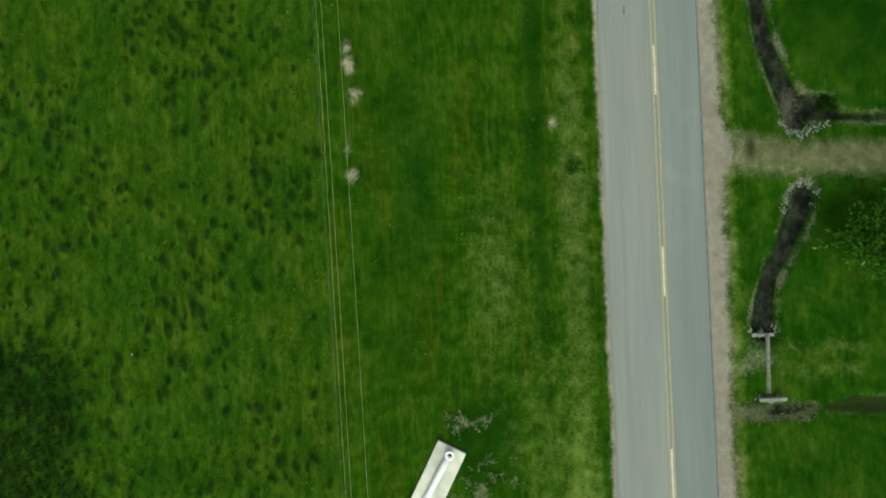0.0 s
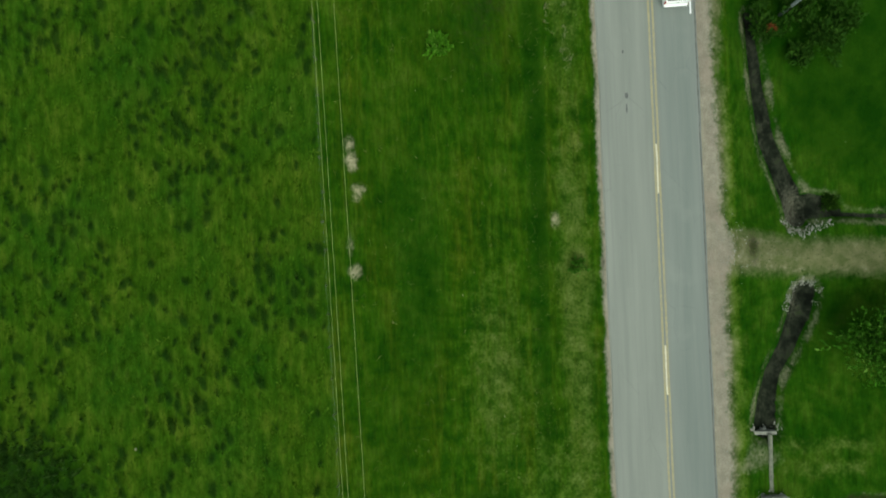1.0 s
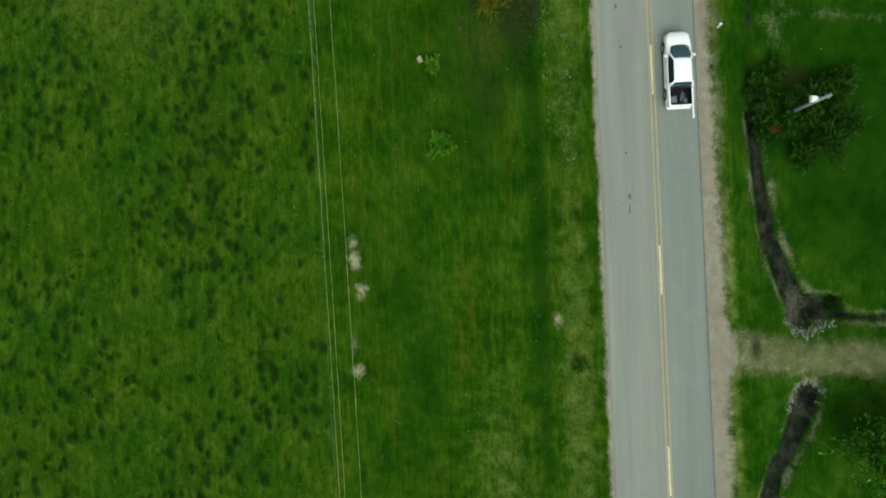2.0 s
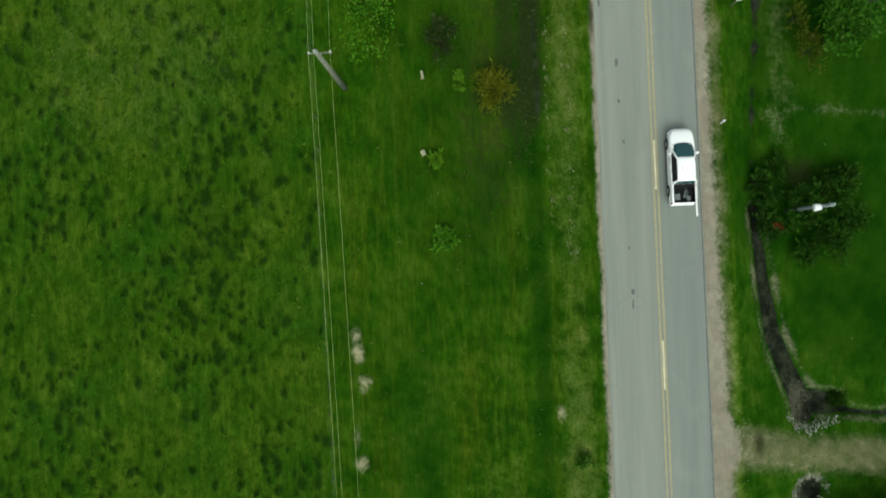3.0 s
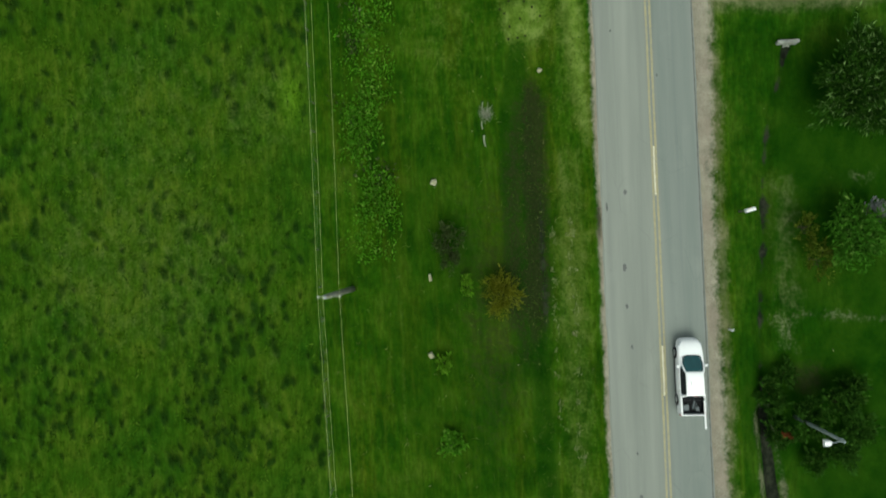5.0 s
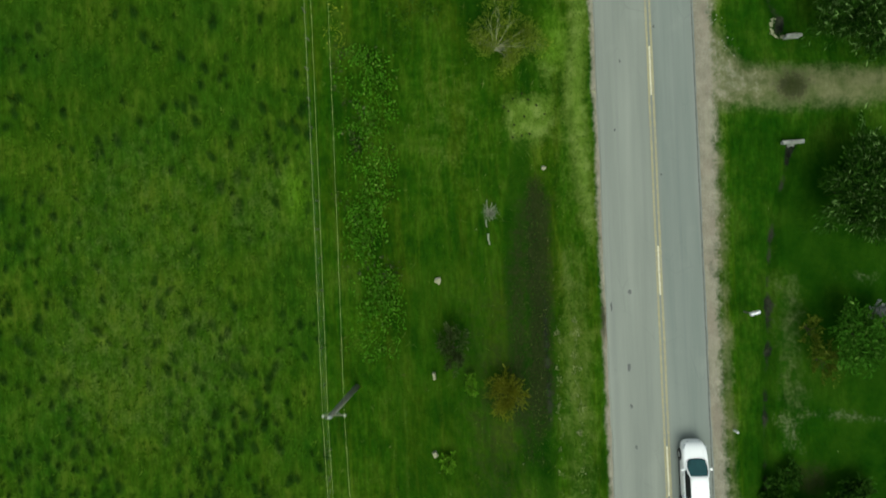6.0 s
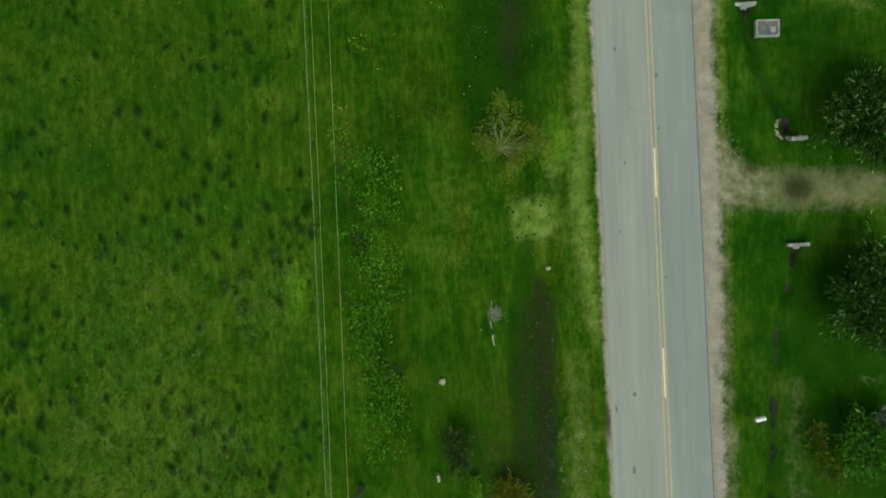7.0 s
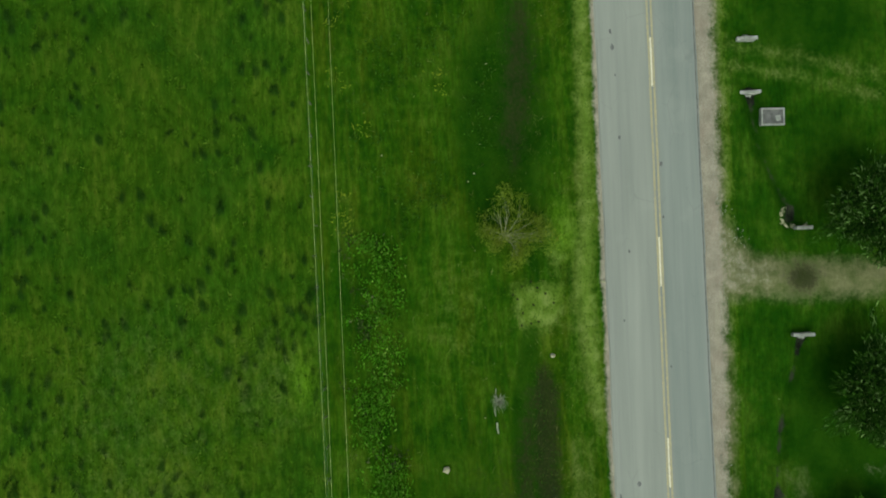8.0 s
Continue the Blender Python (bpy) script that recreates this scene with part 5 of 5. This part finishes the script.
rock_heap("white_litter", [(x0, y0, 0.05, 1) for x0, y0 in ((18.5, 5.0), (21, 4.6), (23.5, 5.1), (26.0, 5.0), (30.2, 5.2), (32.4, 5.3), (20.0, 9.0), (24.2, 9.2), (27.0, 6.6), (16.8, 15.2), (33.6, 17.8), (30.8, 18.3), (62.5, 10.5), (60.7, 10.6), (59.0, 10.4), (57.2, 11.2), (55.3, 11.6), (54.8, 12.0), (56.8, 17.5), (39.5, 11.4), (24.5, -10.8), (12.0, -12.0), (52.6, -3.9), (40.2, -7.2), (3.3, 12.6), (-4.6, 10.2), (-6.6, 9.5))], 0.04, 18, M_PALEROCK, "scattered pale stones in the grass")


# ---- trees and bushes ----
def leaf_faces(r, centres, radii, count, length, width, droop=0.0, shell=0.55):
    """Bent diamond leaves spread through oval clumps, denser near their skin."""
    centres, radii = np.asarray(centres, float), np.asarray(radii, float)
    vol = radii.prod(axis=1) ** 0.8
    pick = r.choice(len(centres), count, p=vol / vol.sum())
    d = r.normal(size=(count, 3))
    d /= np.linalg.norm(d, axis=1, keepdims=True)
    d[:, 2] = np.where(d[:, 2] < -0.35, -d[:, 2], d[:, 2])
    rad = np.where(r.random(count) < shell, r.uniform(0.75, 1.12, count), r.random(count) ** 0.5)
    p = centres[pick] + d * radii[pick] * rad[:, None]
    axis = d * 0.7 + r.normal(0, 0.7, (count, 3))
    axis[:, 2] -= droop
    axis /= np.linalg.norm(axis, axis=1, keepdims=True)
    side = np.cross(axis, r.normal(size=(count, 3)))
    side /= np.linalg.norm(side, axis=1, keepdims=True)
    s = r.uniform(0.6, 1.3, (count, 1))
    up = np.cross(axis, side)
    tip = p + axis * length * s
    mid = p + axis * length * 0.5 * s + up * length * 0.12
    w = side * width * 0.5 * s
    return np.stack([p, mid + w, tip, mid - w], axis=1)


def limbs(r, height, reach, n, thick, bm=None, base_z=-0.2, levels=2):
    """A trunk with limbs that fork outward."""
    bm = bm or bmesh.new()

    def grow(p, d, length, rad, level):
        pts, rr = [p], [rad]
        q = p.copy()
        dd = d.copy()
        for i in range(3):
            dd = (dd + Vector(r.normal(0, 0.16, 3))).normalized()
            q = q + dd * length / 3
            pts.append(q.copy())
            rr.append(rad * (1 - 0.26 * (i + 1)))
        tube(pts, rr, 6 if level < 2 else 5, bm)
        if level < levels:
            for _ in range(3):
                k = r.integers(1, 4)
                nd = (dd + Vector(r.normal(0, 0.55, 3)) + Vector((0, 0, 0.12))).normalized()
                grow(pts[k], nd, length * r.uniform(0.5, 0.75), rr[k] * 0.7, level + 1)

    top = height * 0.35
    tube([(0, 0, base_z), (0.03, 0.02, top * 0.5), (0, 0, top)], [thick * 1.25, thick, thick * 0.85], 8, bm)
    for i in range(n):
        a = 6.2832 * (i + r.uniform(-0.3, 0.3)) / n
        tilt = r.uniform(0.35, 1.0)
        d = Vector((math.cos(a) * tilt * reach / height * 1.6, math.sin(a) * tilt * reach / height * 1.6, 0.9)).normalized()
        grow(Vector((0, 0, top * r.uniform(0.6, 1.0))), d, height * r.uniform(0.38, 0.52), thick * 0.6, 1)
    return bm


def shoot_faces(r, height, rx, ry, shoots, per, length, width, droop=0.0):
    """Leaves strung along shoots that fan out unevenly from the middle."""
    a = r.uniform(0, 6.2832, shoots)
    lobe = 1 + 0.26 * np.sin(3 * a + r.uniform(0, 6)) + 0.2 * np.sin(5 * a + r.uniform(0, 6)) + 0.1 * np.sin(9 * a + r.uniform(0, 6))
    q = np.sqrt(r.uniform(0.05, 1.0, shoots)) * lobe * r.uniform(0.75, 1.1, shoots)
    z = height * (0.35 + 0.62 * np.sqrt(np.clip(1 - (q / 1.35) ** 2, 0, 1)) * r.uniform(0.75, 1.05, shoots))
    tip = np.stack([np.cos(a) * q * rx, np.sin(a) * q * ry, z], 1)
    foot = np.stack([tip[:, 0] * 0.3, tip[:, 1] * 0.3, z * 0.5], 1)
    run = np.repeat(tip - foot, per, axis=0)
    s = r.uniform(0.3, 1.0, (len(run), 1))
    p = np.repeat(foot, per, axis=0) + run * s + r.normal(0, 0.06 * (rx + ry) / 2, run.shape) * (1.1 - 0.5 * s)
    n = len(p)
    axis = run / np.linalg.norm(run, axis=1, keepdims=True) + r.normal(0, 0.45, (n, 3))
    axis[:, 2] -= droop
    axis /= np.linalg.norm(axis, axis=1, keepdims=True)
    side = np.cross(axis, np.array([0, 0, 1.0]) + r.normal(0, 0.45, (n, 3)))
    side /= np.linalg.norm(side, axis=1, keepdims=True)
    k = r.uniform(0.6, 1.4, (n, 1))
    end = p + axis * length * k
    mid = p + axis * length * 0.5 * k + np.cross(axis, side) * length * 0.1
    w = side * width * 0.5 * k
    return np.stack([p, mid + w, end, mid - w], 1)


def build_tree(x, y, height, rx, ry, seed, leaf, count, length, width, label, name="tree", category="tree", bark=None, clumps=16, droop=0.0, squash=0.7):
    r = np.random.default_rng(seed)
    t = empty(name, x, y, ground_at(x, y), label=label, category=category)
    part("trunk", limbs(r, height, (rx + ry) / 2, 6, 0.045 * height * 0.7), bark or M_BARK, t)
    a = r.uniform(0, 6.2832, clumps)
    q = np.sqrt(r.random(clumps)) * 0.85
    cz = height * (0.5 + 0.36 * np.sqrt(np.clip(1 - q * q, 0, 1)) * r.uniform(0.65, 1.1, clumps))
    centres = np.stack([np.cos(a) * q * rx, np.sin(a) * q * ry, cz], 1)
    rr = r.uniform(0.22, 0.42, clumps) * (rx + ry) / 2
    radii = np.stack([rr, rr, rr * squash], 1)
    inner = leaf_faces(r, centres, radii, int(count * 0.35), length, width, droop, 0.3)
    outer = shoot_faces(r, height, rx, ry, max(14, count // 26), 17, length, width, droop)
    soup("crown", np.concatenate([inner, outer]), leaf, t)
    return t


build_tree(-0.6, -13.3, 3.3, 3.0, 2.8, 21, F_GREENLEAF, 6500, 0.30, 0.12, "leafy bright green tree on the lawn")
build_tree(40.9, -12.3, 3.5, 3.0, 3.0, 22, F_WILLOW, 16000, 0.36, 0.085, "dark green tree with long narrow pale leaves", droop=0.3)
build_tree(51.7, -12.5, 3.5, 2.7, 3.0, 23, F_WILLOW, 16000, 0.36, 0.085, "dark green tree with long narrow pale leaves beside a drive", droop=0.3)
for i, (x, y, h, rx, ry, n) in enumerate(((21.9, -6.7, 1.0, 1.3, 0.95, 900), (19.4, -7.2, 1.1, 1.05, 1.2, 800), (20.5, -8.75, 2.3, 1.25, 1.1, 1100), (21.3, -10.5, 1.9, 1.35, 1.4, 1100),
                                            (18.6, -10.4, 1.8, 1.45, 1.25, 1100), (17.5, -9.0, 1.0, 0.9, 0.8, 450), (22.3, -11.7, 1.4, 1.0, 1.1, 600), (19.7, -11.9, 1.3, 1.2, 0.9, 600), (23.2, -7.6, 0.8, 0.8, 0.7, 300))):
    build_tree(x, y, h * 0.7, rx, ry, 30 + i, F_SHRUB, int(n * 0.8), 0.30, 0.15, "loose dark green shrub round the yard lamp", "shrub", "shrub", clumps=9)
build_tree(31.9, -11.75, 2.3, 2.1, 2.0, 41, F_GREENLEAF, 2600, 0.34, 0.12, "bright green leafy shrub", "shrub", "shrub", droop=0.2)
build_tree(30.3, -9.75, 1.4, 1.4, 1.1, 42, F_RUST, 520, 0.28, 0.07, "shrub with yellowish-brown leaves", "shrub", "shrub", clumps=10)
build_tree(32.4, -9.0, 1.4, 1.1, 0.6, 43, F_RUST, 260, 0.26, 0.07, "small rusty shrub with thin leaves", "shrub", "shrub", clumps=8)
build_tree(33.2, -13.1, 1.6, 0.7, 0.8, 44, F_LILAC, 900, 0.15, 0.12, "shrub with pale lilac blossom", "shrub", "shrub", clumps=8)
build_tree(32.0, 13.3, 1.5, 1.95, 0.85, 45, F_DUSK, 850, 0.3, 0.07, "dusky dark bush with thin leaves", "bush", "bush", clumps=12)
build_tree(28.9, 10.05, 1.1, 1.35, 1.35, 46, F_ORANGE, 1300, 0.42, 0.05, "rusty yellow bush beside the ditch", "bush", "bush", clumps=12)
build_tree(29.5, 12.25, 0.6, 0.75, 0.3, 47, F_LIME, 420, 0.24, 0.07, "small bright green bush", "bush", "bush", clumps=6)
build_tree(24.6, 13.95, 0.5, 0.6, 0.5, 48, F_LIME, 420, 0.22, 0.07, "low green weed clump", "bush", "bush", clumps=6)
build_tree(19.4, 13.6, 0.4, 0.85, 0.75, 49, F_WEED, 900, 0.22, 0.1, "round low green plant", "bush", "bush", clumps=8)
build_tree(8.3, -10.9, 0.3, 0.7, 0.55, 51, F_TUSSOCK, 620, 0.2, 0.09, "low dark green bush on the bank of a ditch", "bush", "bush", clumps=7)
build_tree(19.3, -7.35, 0.9, 0.35, 0.35, 52, F_RED, 60, 0.16, 0.1, "small reddish seedling among the shrubs", "bush", "bush", clumps=3)
build_tree(4.9, 5.25, 0.35, 0.6, 0.6, 50, F_GREENLEAF, 320, 0.2, 0.08, "low green plant in the verge", "bush", "bush", clumps=6)


def build_bare_tree(x, y):
    r = np.random.default_rng(61)
    t = empty("bare_tree", x, y, ground_at(x, y), label="small tree with pale bare limbs and sparse olive leaves", category="tree")
    bm = bmesh.new()
    tips = []

    def grow(p, d, length, rad, level):
        pts, rr, q, dd = [p], [rad], p.copy(), d.copy()
        for i in range(4):
            dd = (dd + Vector(r.normal(0, 0.13, 3))).normalized()
            q = q + dd * length / 4
            pts.append(q.copy())
            rr.append(rad * (1 - 0.2 * (i + 1)))
        tube(pts, rr, 5, bm)
        tips.append(np.array(q))
        if level < 3:
            for _ in range(3 if level < 2 else 2):
                k = int(r.integers(2, 5))
                grow(pts[k], (dd + Vector(r.normal(0, 0.42, 3))).normalized(), length * r.uniform(0.5, 0.72), rr[k] * 0.75, level + 1)

    tube([(0, 0, -0.2), (0, 0, 0.15), (0.02, 0, 0.3)], [0.11, 0.09, 0.08], 8, bm)
    for i in range(15):
        a = 6.2832 * (i + r.uniform(-0.4, 0.4)) / 15
        lean = r.uniform(0.6, 1.5)
        long = r.uniform(1.05, 1.75) * (1.15 + 0.35 * math.cos(a + 0.6))
        grow(Vector((0, 0, 0.25)), Vector((math.cos(a) * lean + 0.32, math.sin(a) * lean - 0.4, 0.8)).normalized(), long, 0.05, 1)
    part("limbs", bm, M_PALEBARK, t, "pale bare limbs")
    tips = np.array(tips)
    soup("crown", leaf_faces(r, tips, np.full((len(tips), 3), 0.36), 6500, 0.20, 0.034), F_OLIVE, t)


build_bare_tree(51.15, 9.8)


def build_dry_clump(x, y):
    r = np.random.default_rng(62)
    t = empty("dry_bush", x, y, ground_at(x, y), label="dead grey bush of dry twigs", category="bush")
    bm = bmesh.new()
    for i in range(150):
        a, l = r.uniform(0, 6.2832), 0.16 + 0.5 * r.random() ** 1.6
        e = r.uniform(0.4, 1.2)
        d = np.array([math.cos(a), math.sin(a), e]) * l
        tube([(0, 0, -0.05), d * 0.5 + r.normal(0, 0.05, 3), d + r.normal(0, 0.08, 3)], [0.014, 0.011, 0.005], 4, bm)
    part("twigs", bm, M_DRYTWIG, t)


build_dry_clump(40.55, 10.55)


def build_log(x0, y0, x1, y1, rad, label):
    z = ground_at(x0, y0) + rad * 0.7
    mx, my = (x0 + x1) / 2, (y0 + y1) / 2
    log = part("dead_branch", tube([(x0 - mx, y0 - my, 0), (0.03, 0.05, 0.02), (x1 - mx, y1 - my, -0.02)], [rad, rad * 0.85, rad * 0.6], 7), M_DRYTWIG)
    log.location = (mx, my, z)
    tagged(log, label, "branch")


build_log(39.2, 10.75, 38.5, 10.68, 0.075, "short pale dead branch in the grass")
build_log(41.4, 10.75, 40.8, 10.7, 0.03, "thin pale dead branch beside a dead bush")
build_log(40.1, 10.85, 39.6, 10.8, 0.05, "thin broken branch in the grass")


# ---- grasses ----
def tufts(r, xs, ys, blades, length, width, spread_r, lift=0.8):
    """Blades of grass as slim triangles that lean out of each tuft."""
    n = len(xs)
    z = land(xs, ys)
    root = np.repeat(np.stack([xs, ys, z], 1), blades, axis=0)
    m = len(root)
    a = r.uniform(0, 6.2832, m)
    size = np.repeat(r.uniform(0.6, 1.35, n), blades) * r.uniform(0.7, 1.2, m)
    out = np.stack([np.cos(a), np.sin(a), np.zeros(m)], 1)
    side = np.stack([-np.sin(a), np.cos(a), np.zeros(m)], 1)
    root = root + out * (r.random(m) * spread_r)[:, None] - np.array([0, 0, 0.02])
    tip = root + (out * r.uniform(0.3, 1.0, (m, 1)) + np.array([0, 0, 1]) * r.uniform(0.35, 1.0, (m, 1)) * lift) * (length * size)[:, None]
    w = side * (width * size)[:, None] * 0.5
    return np.stack([root - w, root + w, tip], 1)


def scatter(r, n, x0, x1, y0, y1, keep=None):
    x, y = r.uniform(x0, x1, n), r.uniform(y0, y1, n)
    if keep is not None:
        ok = r.random(n) < keep(x, y)
        x, y = x[ok], y[ok]
    return x, y


def waves(x, y, a, b):
    return 0.5 + 0.25 * np.sin(x * a + 2.1 * np.sin(y * b)) + 0.25 * np.sin(y * a * 1.13 + 1.7 * np.sin(x * b * 1.2) + 1)


def in_field(x, y):
    return (y > np.interp(x, [-60, -15, 5, 50, 68, 120], [20.4, 20.95, 21.4, 22.0, 22.15, 22.7]) + 0.1).astype(float)


def open_verge(x, y):
    """Where grass can grow outside the pasture."""
    ok = (y < 21.3) & ((y > 3.95) | (y < -4.4))
    for d, gap in ((DITCH_A, 0.1), (POND_A, 0.1), (SIDE_A, 0.05), (DITCH_B, 0.1), (DRIVE_2, 0.0), (GULLY_N, -0.5)):
        ok &= seg_dist(x, y, d) > gap
    ok &= ~((np.abs(x + 14.7) < 2.6) & (np.abs(y - 15) < 2.2))
    return ok.astype(float)


r1 = np.random.default_rng(71)
x, y = scatter(r1, 42000, -20, 74, 20.8, 47, in_field)
soup("pasture_grass", tufts(r1, x, y, 4, 0.2, 0.05, 0.14, 0.5), F_PASTURE, None, "short rough green pasture grass", category="grass", kind="stuff")


def clumps(r, xs, ys, blades, length, width, rx, ry, out=0.35, sizes=None, turns=None, mound=0.0):
    """Oval tussocks, longer one way, of upright blades."""
    n = len(xs)
    z = land(xs, ys)
    big = 0.45 + 1.1 * r.random(n) ** 1.6 if sizes is None else sizes
    a, q = r.uniform(0, 6.2832, (n, blades)), np.minimum(np.abs(r.normal(0, 0.62, (n, blades))) + 0.12 * r.random((n, blades)), 1.7)
    ox, oy = np.cos(a) * q * rx * big[:, None], np.sin(a) * q * ry * big[:, None]
    turn = r.normal(0, 0.35, (n, 1)) if turns is None else turns[:, None]
    px, py = ox * np.cos(turn) - oy * np.sin(turn), ox * np.sin(turn) + oy * np.cos(turn)
    root = np.stack([xs[:, None] + px, ys[:, None] + py, z[:, None] + mound * np.exp(-q * q) - 0.02], -1).reshape(-1, 3)
    m = len(root)
    d = np.stack([px, py, 0 * px], -1).reshape(-1, 3) * out + r.normal(0, 0.06, (m, 3))
    up = np.repeat(big, blades) * length * r.uniform(0.7, 1.2, m) * np.clip(1.1 - 0.6 * q.ravel(), 0.25, 1.1)
    tip = root + d + np.stack([0 * up, 0 * up, up], 1)
    b = r.uniform(0, 6.2832, m)
    w = np.stack([np.cos(b), np.sin(b), 0 * b], 1) * width * 0.5 * r.uniform(0.7, 1.3, (m, 1))
    return np.stack([root - w, root + w, tip + w * 0.6, tip - w * 0.6], 1)


x, y = TUSSOCKS[:, 0], TUSSOCKS[:, 1]
soup("tussocks", clumps(r1, x, y, 40, 0.17, 0.055, 0.52, 0.29, 0.6, TUSSOCKS[:, 2], TUSSOCKS[:, 3], 0.1), F_TUSSOCK, None, "dark green grass tussocks dotted over the pasture", category="grass", kind="stuff")
x, y = scatter(r1, 2600, -20, -4.0, 37, 48, lambda a, b: soft(np.minimum(blob(a, b, -9.8, 43.0, 5.2, 4.6), blob(a, b, -14.0, 42.5, 4.5, 4.2)), 0.8))
soup("dark_weeds", clumps(r1, x, y, 9, 0.42, 0.05, 0.12, 0.08, 0.8), F_STAND, None, "stand of tall dark green weeds in the pasture", category="weeds", kind="stuff")
x, y = scatter(r1, 2400, -20, 74, 20.8, 47, lambda a, b: in_field(a, b) * np.clip(1.3 * waves(a, b, 0.6, 0.4), 0.2, 1))
soup("bright_tussocks", tufts(r1, x, y, 9, 0.3, 0.10, 0.12, 0.45), F_BRIGHT, None, "light green grass clumps in the pasture", category="grass", kind="stuff")
x, y = scatter(r1, 3500, -20, 74, 20.8, 47, in_field)
soup("bright_tufts", tufts(r1, x, y, 7, 0.24, 0.09, 0.14, 0.45), F_PASTURE, None, "bright green leafy tufts in the pasture", category="grass", kind="stuff")
x, y = scatter(r1, 38000, -20, 74, 3.9, 21.6, open_verge)
soup("verge_grass", tufts(r1, x, y, 4, 0.16, 0.04, 0.12, 0.45), F_VERGE, None, "green roadside grass of uneven length", category="grass", kind="stuff")
x, y = scatter(r1, 24000, -20, 74, -18, -4.3, open_verge)
soup("lawn_grass", tufts(r1, x, y, 4, 0.12, 0.035, 0.12, 0.45), F_LAWN, None, "dark green lawn grass", category="grass", kind="stuff")
x, y = scatter(r1, 7000, -20, 74, 4.0, 8.5, lambda a, b: open_verge(a, b) * np.clip(waves(a, b, 0.8, 0.5) - 0.25, 0, 1))
soup("dry_grass", tufts(r1, x, y, 4, 0.16, 0.03, 0.1, 0.45), F_STRAW, None, "dry yellowed grass along the verge", category="grass", kind="stuff")
x, y = scatter(r1, 700, -20, 74, 6.3, 21, open_verge)
soup("seed_heads", tufts(r1, x, y, 3, 0.28, 0.035, 0.06, 1.0), F_STRAW, None, "pale seed stalks in the grass", category="grass", kind="stuff")


row_x = r1.uniform(17.5, 33.5, 90)
row_y = np.where(r1.random(90) < 0.55, 5.4, 6.55) + r1.normal(0, 0.12, 90)
soup("dead_tufts", tufts(r1, row_x, row_y, 10, 0.22, 0.06, 0.10, 0.5), F_DEAD, None, "rows of bleached dead tufts in the verge", category="grass", kind="stuff")


spots = np.array([(-11.6, 13.5), (-10.7, 13.9), (-10.6, 13.1), (-11.2, 12.3), (-11.1, 11.5), (-13.7, 11.6), (-13.4, 9.9), (-15.5, 12.0), (-14.7, 12.9), (-14.7, 11.0), (-15.6, 13.7), (-15.3, 10.1)])
pick = spots[r1.integers(0, len(spots), 60)] + r1.normal(0, 0.24, (60, 2))
soup("pale_weeds", tufts(r1, pick[:, 0], pick[:, 1], 8, 0.24, 0.06, 0.1, 0.8), F_DEAD, None, "pale dry weeds beside the concrete slab", category="weeds", kind="stuff")
reed_x, reed_y = r1.uniform(-11.7, -10.4, 220), r1.uniform(-9.2, -4.0, 220)
soup("reeds", tufts(r1, reed_x, reed_y, 6, 0.3, 0.03, 0.1, 1.0), F_DEAD, None, "dry straw-coloured reeds along a ditch", category="grass", kind="stuff")


def weed_bed(name, r, x, y, size, mat, label, leaves=9):
    """Broad-leaved weeds: rosettes of leaves at several heights."""
    n = len(x)
    centres = np.stack([x, y, land(x, y) + 0.2 * r.random(n)], 1)
    out = []
    for c in centres:
        out.append(leaf_faces(r, [c + (0, 0, 0.1)], [(0.34, 0.3, 0.12)], leaves, size, size * 0.5))
    return soup(name, np.concatenate(out), mat, None, label, category="weeds", kind="stuff")


x, y = scatter(r1, 3000, 31.5, 51.5, 16.2, 20.4, lambda a, b: np.clip(1.15 * waves(a, b, 1.1, 0.7), 0.12, 1) * np.exp(-((b - 18.2 - 0.35 * np.sin(a * 0.5)) / 1.05) ** 2))
weed_bed("tall_weeds", r1, x, y, 0.2, F_WEED, "broad-leaved green weeds beside the fence", 8)
x, y = scatter(r1, 130, 33.5, 52, 16.6, 20.6, lambda a, b: np.clip(1.6 * waves(a, b, 0.9, 0.6) - 0.6, 0, 1))
weed_bed("dark_weeds", r1, x, y, 0.25, F_DUSK, "dusky weeds beside the fence")
spots = np.array([(65.7, 20.2), (62.0, 20.4), (61.6, 20.1), (53.0, 20.3), (52.3, 20.0), (67.3, 19.2), (62.0, 13.7), (61.0, 13.5), (58.6, 18.6), (54.2, 20.5)])
pick = spots[r1.integers(0, len(spots), 60)] + r1.normal(0, 0.3, (60, 2))
weed_bed("yellow_flowers", r1, pick[:, 0], pick[:, 1], 0.14, F_YELLOW, "small yellow wild flowers in the grass", 4)
x, y = scatter(r1, 900, 51, 73, 10, 20.5, lambda a, b: np.clip(1.4 * waves(a, b, 0.7, 0.5) - 0.5, 0, 1))
weed_bed("low_weeds", r1, x, y, 0.2, F_DARKLEAF, "low green weeds in the rough grass", 6)
# trodden holes in the dry patch
for i, (a, b) in enumerate(((47.9, 9.5), (48.4, 8.9), (48.3, 7.9), (47.6, 9.2), (47.9, 7.4), (46.7, 8.9), (46.0, 8.4), (46.1, 7.9), (47.3, 6.9), (48.7, 8.3), (45.9, 9.0), (47.2, 8.2))):
    c = stone(a - 0.5, b - 0.1, 0.085, 0.065, 0.04, i * 37, M_CLOD, "dark clod of earth on a dry patch", 70 + i)
    c.name = "earth_clod"
    tagged(c, category="clod", group="clods on the dry patch")
